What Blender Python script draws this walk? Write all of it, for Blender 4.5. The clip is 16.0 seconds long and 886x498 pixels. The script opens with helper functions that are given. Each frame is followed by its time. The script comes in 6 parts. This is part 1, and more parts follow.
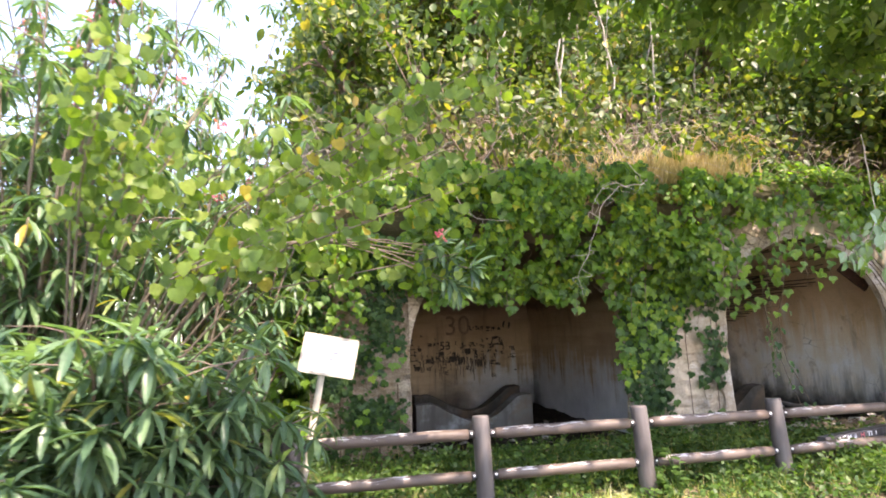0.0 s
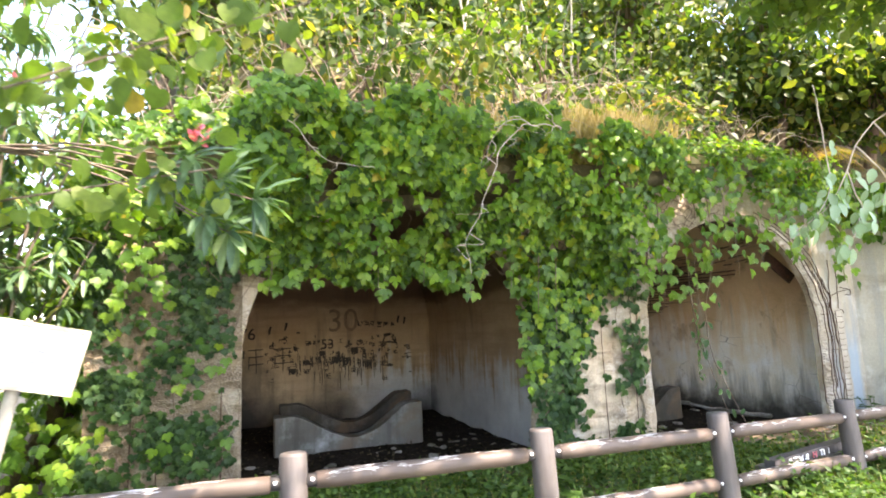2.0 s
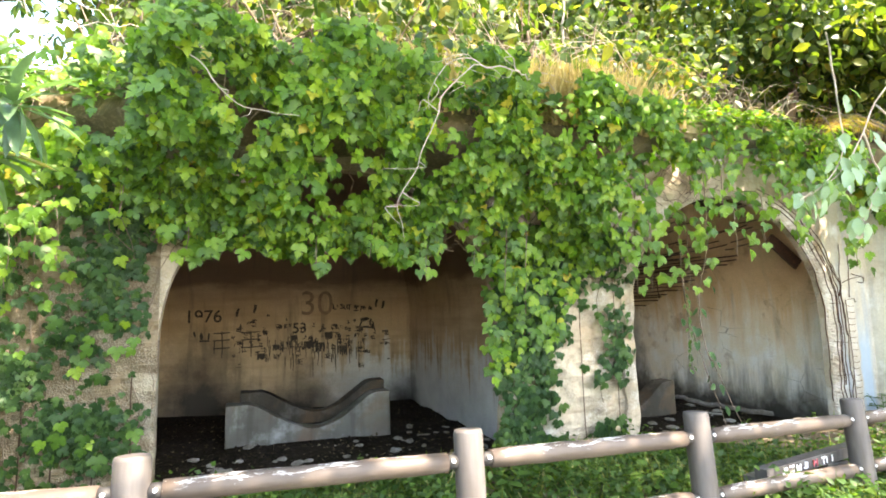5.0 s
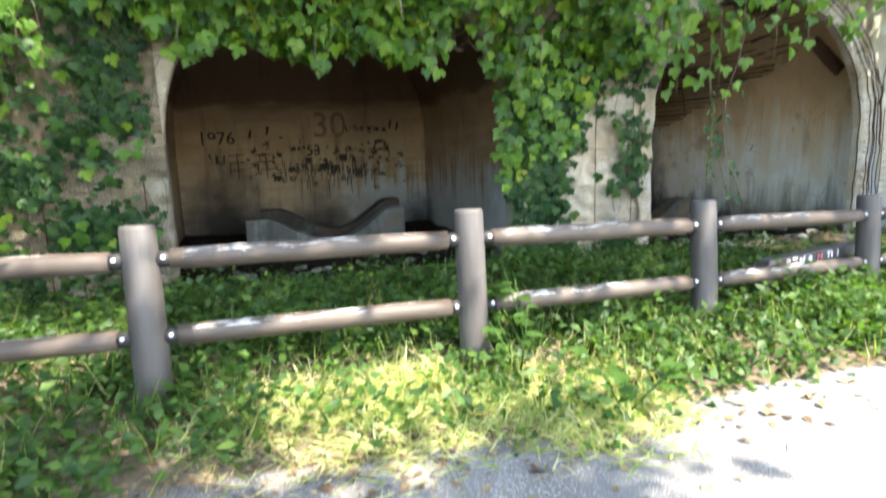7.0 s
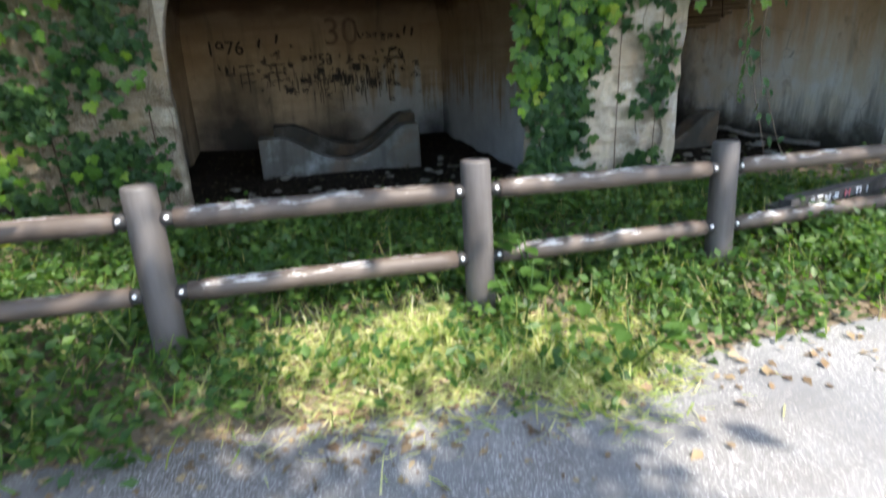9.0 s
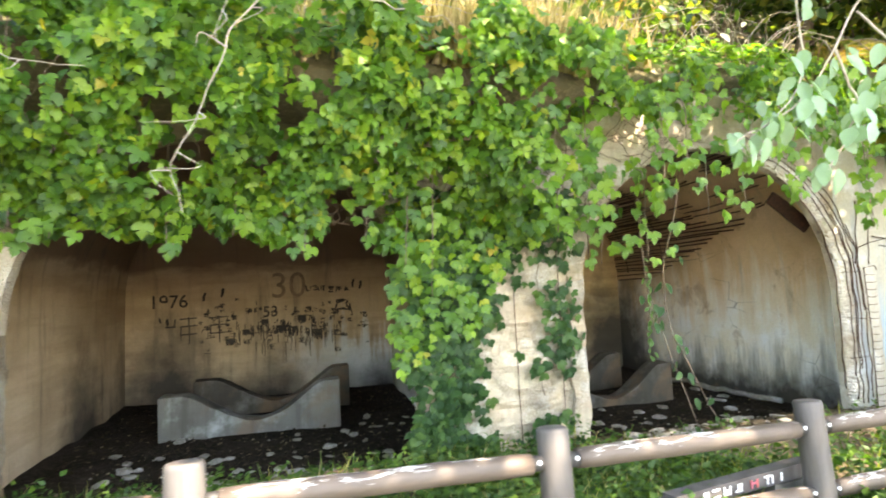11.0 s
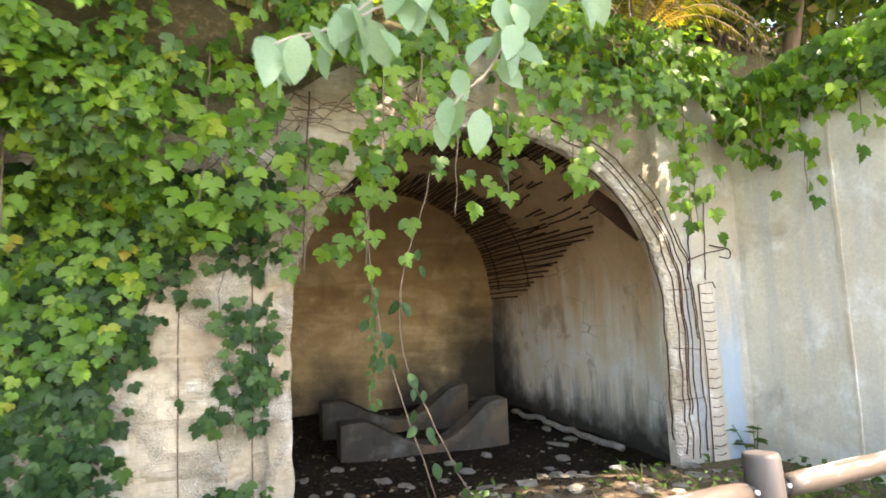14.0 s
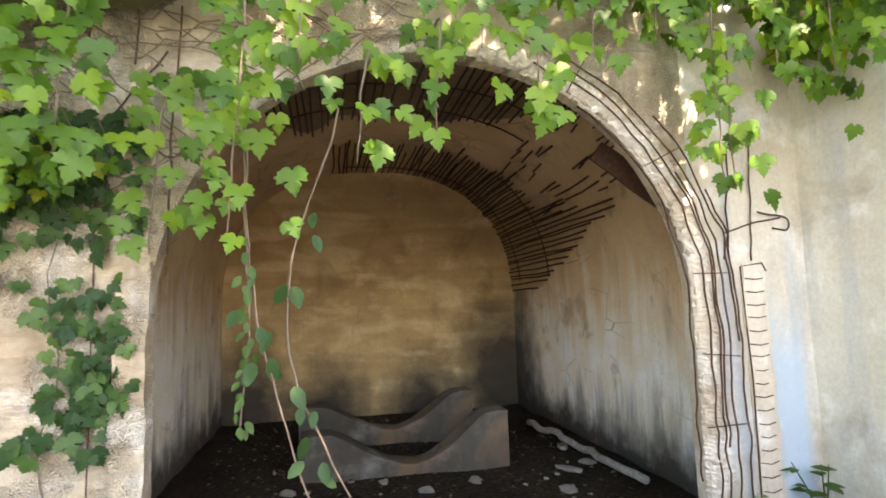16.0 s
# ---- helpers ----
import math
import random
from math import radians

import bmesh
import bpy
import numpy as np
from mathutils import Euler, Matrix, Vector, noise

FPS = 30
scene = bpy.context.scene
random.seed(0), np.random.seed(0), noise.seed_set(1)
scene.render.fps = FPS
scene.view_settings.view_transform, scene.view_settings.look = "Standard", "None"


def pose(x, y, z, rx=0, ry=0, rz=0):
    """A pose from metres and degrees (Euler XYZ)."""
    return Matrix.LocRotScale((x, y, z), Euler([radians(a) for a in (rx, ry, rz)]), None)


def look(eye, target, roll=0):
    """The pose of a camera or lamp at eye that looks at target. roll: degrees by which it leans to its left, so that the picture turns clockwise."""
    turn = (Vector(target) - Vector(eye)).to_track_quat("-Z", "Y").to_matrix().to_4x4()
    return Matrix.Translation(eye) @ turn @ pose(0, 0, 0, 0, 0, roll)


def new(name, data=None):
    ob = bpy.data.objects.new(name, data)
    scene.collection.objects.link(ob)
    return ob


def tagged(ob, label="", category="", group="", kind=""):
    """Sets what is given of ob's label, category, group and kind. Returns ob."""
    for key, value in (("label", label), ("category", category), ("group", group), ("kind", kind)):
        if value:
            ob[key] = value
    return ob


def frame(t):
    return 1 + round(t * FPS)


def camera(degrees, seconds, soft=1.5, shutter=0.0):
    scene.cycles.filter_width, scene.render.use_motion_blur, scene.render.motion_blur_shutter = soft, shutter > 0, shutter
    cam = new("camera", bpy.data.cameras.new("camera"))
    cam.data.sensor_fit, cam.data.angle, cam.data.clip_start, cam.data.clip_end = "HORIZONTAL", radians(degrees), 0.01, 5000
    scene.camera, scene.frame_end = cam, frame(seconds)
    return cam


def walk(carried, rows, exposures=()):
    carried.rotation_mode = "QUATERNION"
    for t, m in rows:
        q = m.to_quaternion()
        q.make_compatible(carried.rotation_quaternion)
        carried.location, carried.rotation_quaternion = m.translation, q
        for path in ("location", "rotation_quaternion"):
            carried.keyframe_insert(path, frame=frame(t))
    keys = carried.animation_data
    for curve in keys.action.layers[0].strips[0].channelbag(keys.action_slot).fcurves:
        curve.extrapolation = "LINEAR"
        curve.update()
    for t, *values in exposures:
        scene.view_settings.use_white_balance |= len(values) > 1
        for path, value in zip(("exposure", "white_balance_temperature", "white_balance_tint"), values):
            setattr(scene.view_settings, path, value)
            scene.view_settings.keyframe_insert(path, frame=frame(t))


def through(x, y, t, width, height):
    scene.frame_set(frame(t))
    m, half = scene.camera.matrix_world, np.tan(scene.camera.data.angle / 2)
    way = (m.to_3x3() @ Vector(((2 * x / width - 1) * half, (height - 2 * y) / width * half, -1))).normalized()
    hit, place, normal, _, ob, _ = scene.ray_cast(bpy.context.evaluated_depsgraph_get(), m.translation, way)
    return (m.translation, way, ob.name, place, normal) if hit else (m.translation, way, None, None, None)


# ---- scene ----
cam = camera(77.0, 16.0, 1.8, 0.4)
PATH = [
    (0, (-0.151, -0.426, 1.724), (0.292, 1.504, 2.003), -2.5),
    (0.5, (0.074, 0.047, 1.705), (0.573, 1.964, 1.985), -2.5),
    (1, (0.326, 0.453, 1.681), (0.952, 2.332, 1.96), -2.4),
    (1.5, (0.587, 0.811, 1.634), (1.273, 2.668, 1.916), -2.4),
    (2, (0.844, 1.123, 1.61), (1.563, 2.97, 1.877), -2.2),
    (2.5, (1.109, 1.325, 1.57), (1.842, 3.168, 1.827), -2.1),
    (3, (1.303, 1.482, 1.554), (2.037, 3.326, 1.798), -2.1),
    (3.5, (1.456, 1.621, 1.561), (2.182, 3.47, 1.799), -2.0),
    (5.8, (1.622, 1.582, 1.495), (2.29, 3.457, 1.695), -1.3),
    (6, (1.654, 1.584, 1.483), (2.302, 3.469, 1.655), -1.8),
    (6.5, (1.668, 1.622, 1.35), (2.304, 3.517, 1.402), -1.8),
    (7, (1.672, 1.648, 1.247), (2.273, 3.524, 0.899), -1.8),
    (7.5, (1.677, 1.658, 1.181), (2.234, 3.475, 0.559), -1.9),
    (8, (1.644, 1.671, 1.149), (2.149, 3.401, 0.282), -1.8),
    (8.5, (1.702, 1.672, 1.3), (2.167, 3.383, 0.373), -2.2),
    (9, (1.777, 1.718, 1.472), (2.268, 3.531, 0.785), -2.4),
    (9.5, (1.913, 1.869, 1.537), (2.406, 3.779, 1.204), -2.3),
    (10, (2.215, 1.895, 1.563), (2.68, 3.838, 1.489), -2.3),
    (10.2, (2.378, 1.892, 1.567), (2.829, 3.84, 1.56), -2.4),
    (12.3, (4.066, 2.214, 1.477), (4.712, 4.095, 1.688), -2.7),
    (12.5, (4.244, 2.281, 1.483), (4.893, 4.161, 1.692), -2.8),
    (13, (4.664, 2.386, 1.455), (5.317, 4.265, 1.664), -2.6),
    (13.5, (5.026, 2.51, 1.457), (5.662, 4.395, 1.669), -2.3),
    (14, (5.343, 2.714, 1.473), (5.964, 4.604, 1.681), -2.2),
    (14.5, (5.621, 2.905, 1.456), (6.229, 4.799, 1.666), -2.2),
    (15, (5.899, 3.094, 1.421), (6.437, 5.009, 1.627), -2.0),
    (15.5, (6.161, 3.347, 1.434), (6.623, 5.282, 1.637), -2.0),
    (16, (6.395, 3.569, 1.405), (6.797, 5.518, 1.606), -1.9),
]
EXPOSURES = ((0, 2.82, 7500, 27), (1, 2.95, 7400, 26), (2, 3.38, 7700, 20), (3.5, 3.65, 7900, 14), (6.4, 3.8, 7900, 11), (7.0, 3.1, 6900, 9), (7.5, 2.75, 6500, 9), (8.0, 2.15, 6400, 10), (8.7, 2.15, 6400, 10), (9.5, 3.2, 7200, 14), (10.1, 3.9, 8000, 11), (13, 3.55, 7900, 14), (14.5, 3.45, 8000, 20), (16, 3.65, 8100, 21))
walk(cam, [(t, look(eye, target, roll)) for t, eye, target, roll in PATH], EXPOSURES)

# ---- world, sun ----
world = bpy.data.worlds.new("sky")
scene.world = world
world.use_nodes = True
wn = world.node_tree
sky = wn.nodes.new("ShaderNodeTexSky")
sky.sky_type = "NISHITA"
sky.sun_disc = False
SUN_FROM = Vector((0.36, -0.62, 1.15)).normalized()
sky.sun_elevation = math.asin(SUN_FROM.z)
sky.sun_rotation = math.atan2(SUN_FROM.x, SUN_FROM.y)
wn.links.new(sky.outputs[0], wn.nodes["Background"].inputs[0])
wn.nodes["Background"].inputs[1].default_value = 0.15
sun = new("sun", bpy.data.lights.new("sun", "SUN"))
sun.data.energy, sun.data.angle, sun.data.color = 2.5, radians(0.6), (1.0, 0.95, 0.86)
sun.matrix_world = look((0, 0, 20), Vector((0, 0, 20)) - SUN_FROM)


# ---- materials ----
class Nodes:
    """A small helper round a material's node tree."""

    def __init__(self, name):
        self.mat = bpy.data.materials.new(name)
        self.mat.use_nodes = True
        self.tree = self.mat.node_tree
        self.bsdf = self.tree.nodes["Principled BSDF"]
        self.out = self.tree.nodes["Material Output"]
        self.coord = self.tree.nodes.new("ShaderNodeTexCoord").outputs["Object"]

    def link(self, a, b):
        self.tree.links.new(a, b)

    def mapped(self, sx, sy, sz, source=None):
        n = self.tree.nodes.new("ShaderNodeMapping")
        n.inputs["Scale"].default_value = (sx, sy, sz)
        self.link(source or self.coord, n.inputs[0])
        return n.outputs[0]

    def noise(self, scale, detail=4, rough=0.6, vec=None, distort=0.0):
        n = self.tree.nodes.new("ShaderNodeTexNoise")
        n.inputs["Scale"].default_value = scale
        n.inputs["Detail"].default_value = detail
        n.inputs["Roughness"].default_value = rough
        n.inputs["Distortion"].default_value = distort
        self.link(vec or self.coord, n.inputs["Vector"])
        return n.outputs["Fac"]

    def voronoi(self, scale, feature="F1", out="Distance", vec=None):
        n = self.tree.nodes.new("ShaderNodeTexVoronoi")
        n.feature = feature
        n.inputs["Scale"].default_value = scale
        self.link(vec or self.coord, n.inputs["Vector"])
        return n.outputs[out]

    def ramp(self, fac, stops):
        n = self.tree.nodes.new("ShaderNodeValToRGB")
        el = n.color_ramp.elements
        while len(el) < len(stops):
            el.new(0.5)
        for e, (p, c) in zip(el, stops):
            e.position = p
            e.color = (*c, 1) if len(c) == 3 else c
        self.link(fac, n.inputs[0])
        return n.outputs[0]

    def grey(self, fac, a, b):
        stops = [(a, (0, 0, 0)), (b, (1, 1, 1))]
        return self.ramp(fac, stops if a < b else stops[::-1])

    def mix(self, fac, a, b, mode="MIX"):
        n = self.tree.nodes.new("ShaderNodeMix")
        n.data_type, n.blend_type = "RGBA", mode
        for sock, v in ((n.inputs[0], fac), (n.inputs[6], a), (n.inputs[7], b)):
            if isinstance(v, bpy.types.NodeSocket):
                self.link(v, sock)
            elif isinstance(v, (int, float)):
                sock.default_value = v
            else:
                sock.default_value = (*v, 1)
        return n.outputs[2]

    def math(self, op, a, b):
        n = self.tree.nodes.new("ShaderNodeMath")
        n.operation = op
        for sock, v in ((n.inputs[0], a), (n.inputs[1], b)):
            if isinstance(v, bpy.types.NodeSocket):
                self.link(v, sock)
            else:
                sock.default_value = v
        return n.outputs[0]

    def axis(self, i):
        n = self.tree.nodes.new("ShaderNodeSeparateXYZ")
        self.link(self.coord, n.inputs[0])
        return n.outputs[i]

    def island(self):
        return self.tree.nodes.new("ShaderNodeNewGeometry").outputs["Random Per Island"]

    def each(self):
        return self.tree.nodes.new("ShaderNodeObjectInfo").outputs["Random"]

    def done(self, color, rough=0.8, bump=None, strength=0.3, distance=0.02, metal=0.0, spec=0.5):
        b = self.bsdf
        if isinstance(color, bpy.types.NodeSocket):
            self.link(color, b.inputs["Base Color"])
        else:
            b.inputs["Base Color"].default_value = (*color, 1)
        if isinstance(rough, bpy.types.NodeSocket):
            self.link(rough, b.inputs["Roughness"])
        else:
            b.inputs["Roughness"].default_value = rough
        b.inputs["Metallic"].default_value = metal
        b.inputs["Specular IOR Level"].default_value = spec
        if bump is not None:
            n = self.tree.nodes.new("ShaderNodeBump")
            n.inputs["Strength"].default_value = strength
            n.inputs["Distance"].default_value = distance
            self.link(bump, n.inputs["Height"])
            self.link(n.outputs[0], b.inputs["Normal"])
        return self.mat


def leaf_material(name, stops, rough=0.42, through=0.45, single=False, spec=0.4):
    """Leaf: glossy top, light passes through it; the colour varies leaf by leaf."""
    n = Nodes(name)
    pick = n.each() if single else n.island()
    col = n.ramp(pick, stops)
    fine = n.noise(35, 3)
    col = n.mix(n.grey(fine, 0.3, 0.75), col, n.mix(0.35, col, (0.02, 0.035, 0.01)), "MIX")
    n.done(col, rough, fine, 0.25, 0.004, spec=spec)
    tr = n.tree.nodes.new("ShaderNodeBsdfTranslucent")
    warm = n.mix(1.0, col, (1.5, 1.6, 0.55), "MULTIPLY")
    n.link(warm, tr.inputs[0])
    ms = n.tree.nodes.new("ShaderNodeMixShader")
    ms.inputs[0].default_value = through
    n.link(n.bsdf.outputs[0], ms.inputs[1])
    n.link(tr.outputs[0], ms.inputs[2])
    n.link(ms.outputs[0], n.out.inputs[0])
    return n.mat


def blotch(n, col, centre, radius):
    """A near-black blotch of ragged outline round a point."""
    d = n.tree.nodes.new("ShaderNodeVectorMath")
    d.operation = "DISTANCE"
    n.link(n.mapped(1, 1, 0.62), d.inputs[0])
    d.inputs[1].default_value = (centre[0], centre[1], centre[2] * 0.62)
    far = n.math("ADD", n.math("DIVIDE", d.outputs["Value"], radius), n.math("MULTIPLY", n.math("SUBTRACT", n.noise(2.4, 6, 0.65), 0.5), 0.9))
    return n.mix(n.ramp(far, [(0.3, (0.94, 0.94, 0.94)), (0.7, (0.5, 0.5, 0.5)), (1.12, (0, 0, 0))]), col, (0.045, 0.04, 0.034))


def concrete(name, base, dark, pale, streak=0.6, brown=0.4, bump=0.5, run=(0.06, 0.055, 0.048), bands=0.0, layers=0.0, spot=None, wash=None):
    """Old weathered concrete: cloudy tone, run-down streaks, brown blotches, grit."""
    n = Nodes(name)
    cloud = n.noise(0.9, 6, 0.62)
    grain = n.noise(38, 5, 0.7)
    col = n.mix(n.grey(cloud, 0.32, 0.7), dark, base)
    col = n.mix(n.grey(n.noise(2.6, 5, 0.65), 0.52, 0.72), col, pale)
    runs = n.noise(1.0, 5, 0.6, n.mapped(5.5, 5.5, 0.55))
    col = n.mix(n.math("MULTIPLY", n.grey(runs, 0.5, 0.68), streak), col, run)
    if bands:
        board = n.noise(1.0, 5, 0.6, n.mapped(0.5, 0.5, 5.0))
        col = n.mix(n.math("MULTIPLY", n.grey(board, 0.42, 0.62), bands), col, dark)
        lift = n.noise(1.0, 4, 0.5, n.mapped(0.8, 0.8, 2.6), 0.4)
        col = n.mix(n.math("MULTIPLY", n.grey(lift, 0.55, 0.66), bands), col, pale)
    blot = n.noise(1.7, 4, 0.6, n.mapped(1, 1, 0.8), 0.6)
    col = n.mix(n.math("MULTIPLY", n.grey(blot, 0.55, 0.7), brown), col, (0.19, 0.115, 0.06))
    col = n.mix(n.math("MULTIPLY", n.grey(grain, 0.35, 0.75), 0.25), col, (0.1, 0.09, 0.075))
    pits = n.mix(0.5, n.grey(n.voronoi(22), 0.0, 0.12), n.grey(n.voronoi(7), 0.02, 0.2))
    height = n.mix(0.5, n.mix(0.5, grain, cloud), pits)
    if layers:
        lay = n.noise(1.0, 6, 0.7, n.mapped(2.2, 2.2, 13.0), 0.5)
        crack = n.grey(lay, 0.46, 0.4)
        where = n.grey(n.noise(1.3, 3, 0.5), 0.42, 0.58)
        col = n.mix(n.math("MULTIPLY", n.math("MULTIPLY", crack, where), layers * 0.7), col, (0.16, 0.115, 0.075))
        height = n.mix(0.65, height, lay)
        flaked = n.grey(n.noise(1.9, 4, 0.55, None, 0.4), 0.48, 0.56)
        pebble = n.voronoi(85)
        col = n.mix(n.math("MULTIPLY", flaked, 0.25), col, n.ramp(pebble, [(0.12, (0.7, 0.65, 0.56)), (0.45, (0.48, 0.42, 0.33)), (0.7, (0.22, 0.17, 0.12))]))
        height = n.mix(n.math("MULTIPLY", flaked, 0.3), height, n.grey(pebble, 0.6, 0.1))
    for place, reach in spot or ():
        col = blotch(n, col, place, reach)
    if wash:
        off = n.math("DIVIDE", n.math("ABSOLUTE", n.math("SUBTRACT", n.axis(0), wash[0]), 0.0), wash[1])
        band = n.ramp(n.math("ADD", off, n.math("SUBTRACT", n.noise(1.0, 5, 0.6, n.mapped(9, 9, 0.9)), 0.5)), [(0.5, (1, 1, 1)), (1.0, (0, 0, 0))])
        tall = n.ramp(n.math("ADD", n.math("MULTIPLY", n.axis(2), 0.5), n.math("SUBTRACT", cloud, 0.5)), [(0.45, (1, 1, 1)), (0.8, (0, 0, 0))])
        col = n.mix(n.math("MULTIPLY", n.math("MULTIPLY", band, tall), 0.75), col, wash[2])
    return n.done(col, 0.92, height, bump, 0.05 if layers else 0.015, spec=0.25)


M_WALL = concrete("weathered_concrete", (0.62, 0.53, 0.41), (0.43, 0.33, 0.22), (0.86, 0.83, 0.76), 0.35, 0.55, 1.0, layers=1.0)


def smoked_plaster(name, lime_from):
    """Tan plaster under a sooty brown vault: a ragged soot line above, blue-grey lime wash creeping up from the floor east of lime_from."""
    n = Nodes(name)
    z, x = n.axis(2), n.axis(0)
    cloud, grain = n.noise(1.0, 6, 0.62), n.noise(40, 5, 0.7)
    col = n.mix(n.grey(cloud, 0.3, 0.7), (0.42, 0.3, 0.185), (0.63, 0.48, 0.32))
    board = n.noise(1.0, 5, 0.6, n.mapped(0.5, 0.5, 6.0))
    col = n.mix(n.math("MULTIPLY", n.grey(board, 0.45, 0.62), 0.45), col, (0.36, 0.25, 0.15))
    rag = n.math("MULTIPLY", n.math("SUBTRACT", n.noise(1.6, 5, 0.6, n.mapped(1, 1, 2.2)), 0.5), 1.3)
    soot = n.grey(n.math("MULTIPLY", n.math("ADD", z, n.math("MULTIPLY", rag, 0.35)), 0.25), 0.5, 0.535)
    col = n.mix(n.math("MULTIPLY", soot, 0.85), col, (0.2, 0.125, 0.08))
    runs = n.noise(1.0, 5, 0.6, n.mapped(6.5, 6.5, 0.6))
    col = n.mix(n.math("MULTIPLY", n.grey(runs, 0.54, 0.7), 0.5), col, (0.1, 0.085, 0.07))
    low = n.math("ADD", z, n.math("ADD", rag, n.math("MULTIPLY", n.math("SUBTRACT", runs, 0.5), 2.2)))
    east = n.grey(n.math("MULTIPLY", n.math("SUBTRACT", n.math("ADD", x, rag), lime_from), 0.4), 0.0, 0.5)
    lime = n.math("MULTIPLY", n.ramp(n.math("MULTIPLY", low, 0.5), [(0.3, (1, 1, 1)), (0.52, (0, 0, 0))]), east)
    col = n.mix(n.math("MULTIPLY", lime, 0.85), col, n.mix(n.grey(cloud, 0.35, 0.65), (0.5, 0.53, 0.55), (0.74, 0.77, 0.78)))
    col = n.mix(n.math("MULTIPLY", n.grey(grain, 0.35, 0.75), 0.25), col, (0.1, 0.09, 0.075))
    # Near-black blotches low on the back wall and the west side.
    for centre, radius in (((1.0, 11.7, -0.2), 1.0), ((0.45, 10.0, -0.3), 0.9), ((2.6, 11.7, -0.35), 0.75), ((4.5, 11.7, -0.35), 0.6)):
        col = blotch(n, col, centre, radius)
    return n.done(col, 0.93, n.mix(0.5, grain, cloud), 0.4, 0.015, spec=0.2)


M_ROOM_SIDE = smoked_plaster("smoked_side_plaster", 1.6)
M_ROOM = smoked_plaster("smoked_plaster", 2.6)


def vault_plaster():
    """Tan lime plaster over the vault, washed pale and streaked lower down, near-black along the foot, one black
    blotch.
    """
    n = Nodes("vault_plaster")
    z = n.axis(2)
    cloud, grain = n.noise(1.1, 6, 0.62), n.noise(40, 5, 0.7)
    tan = n.mix(n.grey(cloud, 0.32, 0.7), (0.62, 0.43, 0.25), (0.84, 0.64, 0.41))
    pale = n.mix(n.grey(n.noise(2.2, 5, 0.65), 0.4, 0.65), (0.84, 0.77, 0.64), (0.9, 0.9, 0.88))
    runs = n.noise(1.0, 5, 0.6, n.mapped(4.5, 4.5, 0.5))
    edge = n.math("ADD", z, n.math("MULTIPLY", n.math("SUBTRACT", runs, 0.5), 2.4))
    col = n.mix(n.grey(n.math("MULTIPLY", edge, 0.5), 0.5, 0.88), pale, tan)
    col = n.mix(n.math("MULTIPLY", n.grey(n.noise(1.0, 5, 0.6, n.mapped(4, 4, 0.7)), 0.57, 0.72), 0.4), col, (0.24, 0.25, 0.22))
    streak = n.noise(1.0, 6, 0.65, n.mapped(3.2, 3.2, 0.4))
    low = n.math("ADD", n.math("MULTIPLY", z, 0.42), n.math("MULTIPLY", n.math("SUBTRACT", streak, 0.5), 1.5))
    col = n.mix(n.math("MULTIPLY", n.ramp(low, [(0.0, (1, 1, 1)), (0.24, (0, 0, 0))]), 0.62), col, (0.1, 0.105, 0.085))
    # Near-black along the wall foot, with a ragged upper edge.
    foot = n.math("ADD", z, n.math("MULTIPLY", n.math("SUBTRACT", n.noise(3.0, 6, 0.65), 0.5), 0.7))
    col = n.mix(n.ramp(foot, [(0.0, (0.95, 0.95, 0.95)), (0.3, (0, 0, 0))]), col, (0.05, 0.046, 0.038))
    crack = n.ramp(n.voronoi(1.7, "DISTANCE_TO_EDGE", "Distance", n.mapped(1, 1, 1.6)), [(0.0, (1, 1, 1)), (0.012, (0, 0, 0))])
    col = n.mix(n.math("MULTIPLY", n.math("MULTIPLY", crack, n.grey(n.noise(1.4, 3, 0.5), 0.52, 0.6)), 0.7), col, (0.1, 0.08, 0.06))
    col = n.mix(n.math("MULTIPLY", n.grey(n.noise(2.0, 4, 0.6, None, 0.7), 0.58, 0.68), 0.5), col, (0.28, 0.17, 0.09))
    col = n.mix(n.math("MULTIPLY", n.grey(grain, 0.35, 0.75), 0.2), col, (0.12, 0.1, 0.08))
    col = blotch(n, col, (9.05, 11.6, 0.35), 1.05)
    return n.done(col, 0.92, n.mix(0.5, grain, cloud), 0.35, 0.015, spec=0.25)


M_VAULT = vault_plaster()
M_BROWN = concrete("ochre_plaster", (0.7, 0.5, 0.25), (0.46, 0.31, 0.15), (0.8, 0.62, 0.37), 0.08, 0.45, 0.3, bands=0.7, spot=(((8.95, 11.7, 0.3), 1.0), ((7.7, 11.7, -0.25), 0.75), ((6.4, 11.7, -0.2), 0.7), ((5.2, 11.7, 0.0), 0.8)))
M_MUDDY = concrete("muddy_concrete", (0.28, 0.215, 0.135), (0.18, 0.13, 0.08), (0.48, 0.43, 0.34), 0.45, 0.5, 1.0, layers=1.0)
M_WING = concrete("pale_concrete", (0.78, 0.745, 0.65), (0.6, 0.55, 0.44), (0.9, 0.9, 0.87), 0.6, 0.4, 0.9, (0.46, 0.5, 0.52), bands=0.35)
M_EAST = concrete("blue_streaked_concrete", (0.66, 0.61, 0.51), (0.5, 0.43, 0.32), (0.82, 0.81, 0.77), 0.6, 0.35, 0.6, (0.3, 0.37, 0.46), wash=(9.16, 0.15, (0.36, 0.48, 0.6)))
M_CRADLE = concrete("cradle_concrete", (0.2, 0.195, 0.175), (0.085, 0.078, 0.065), (0.36, 0.37, 0.36), 0.6, 0.5, 1.0)
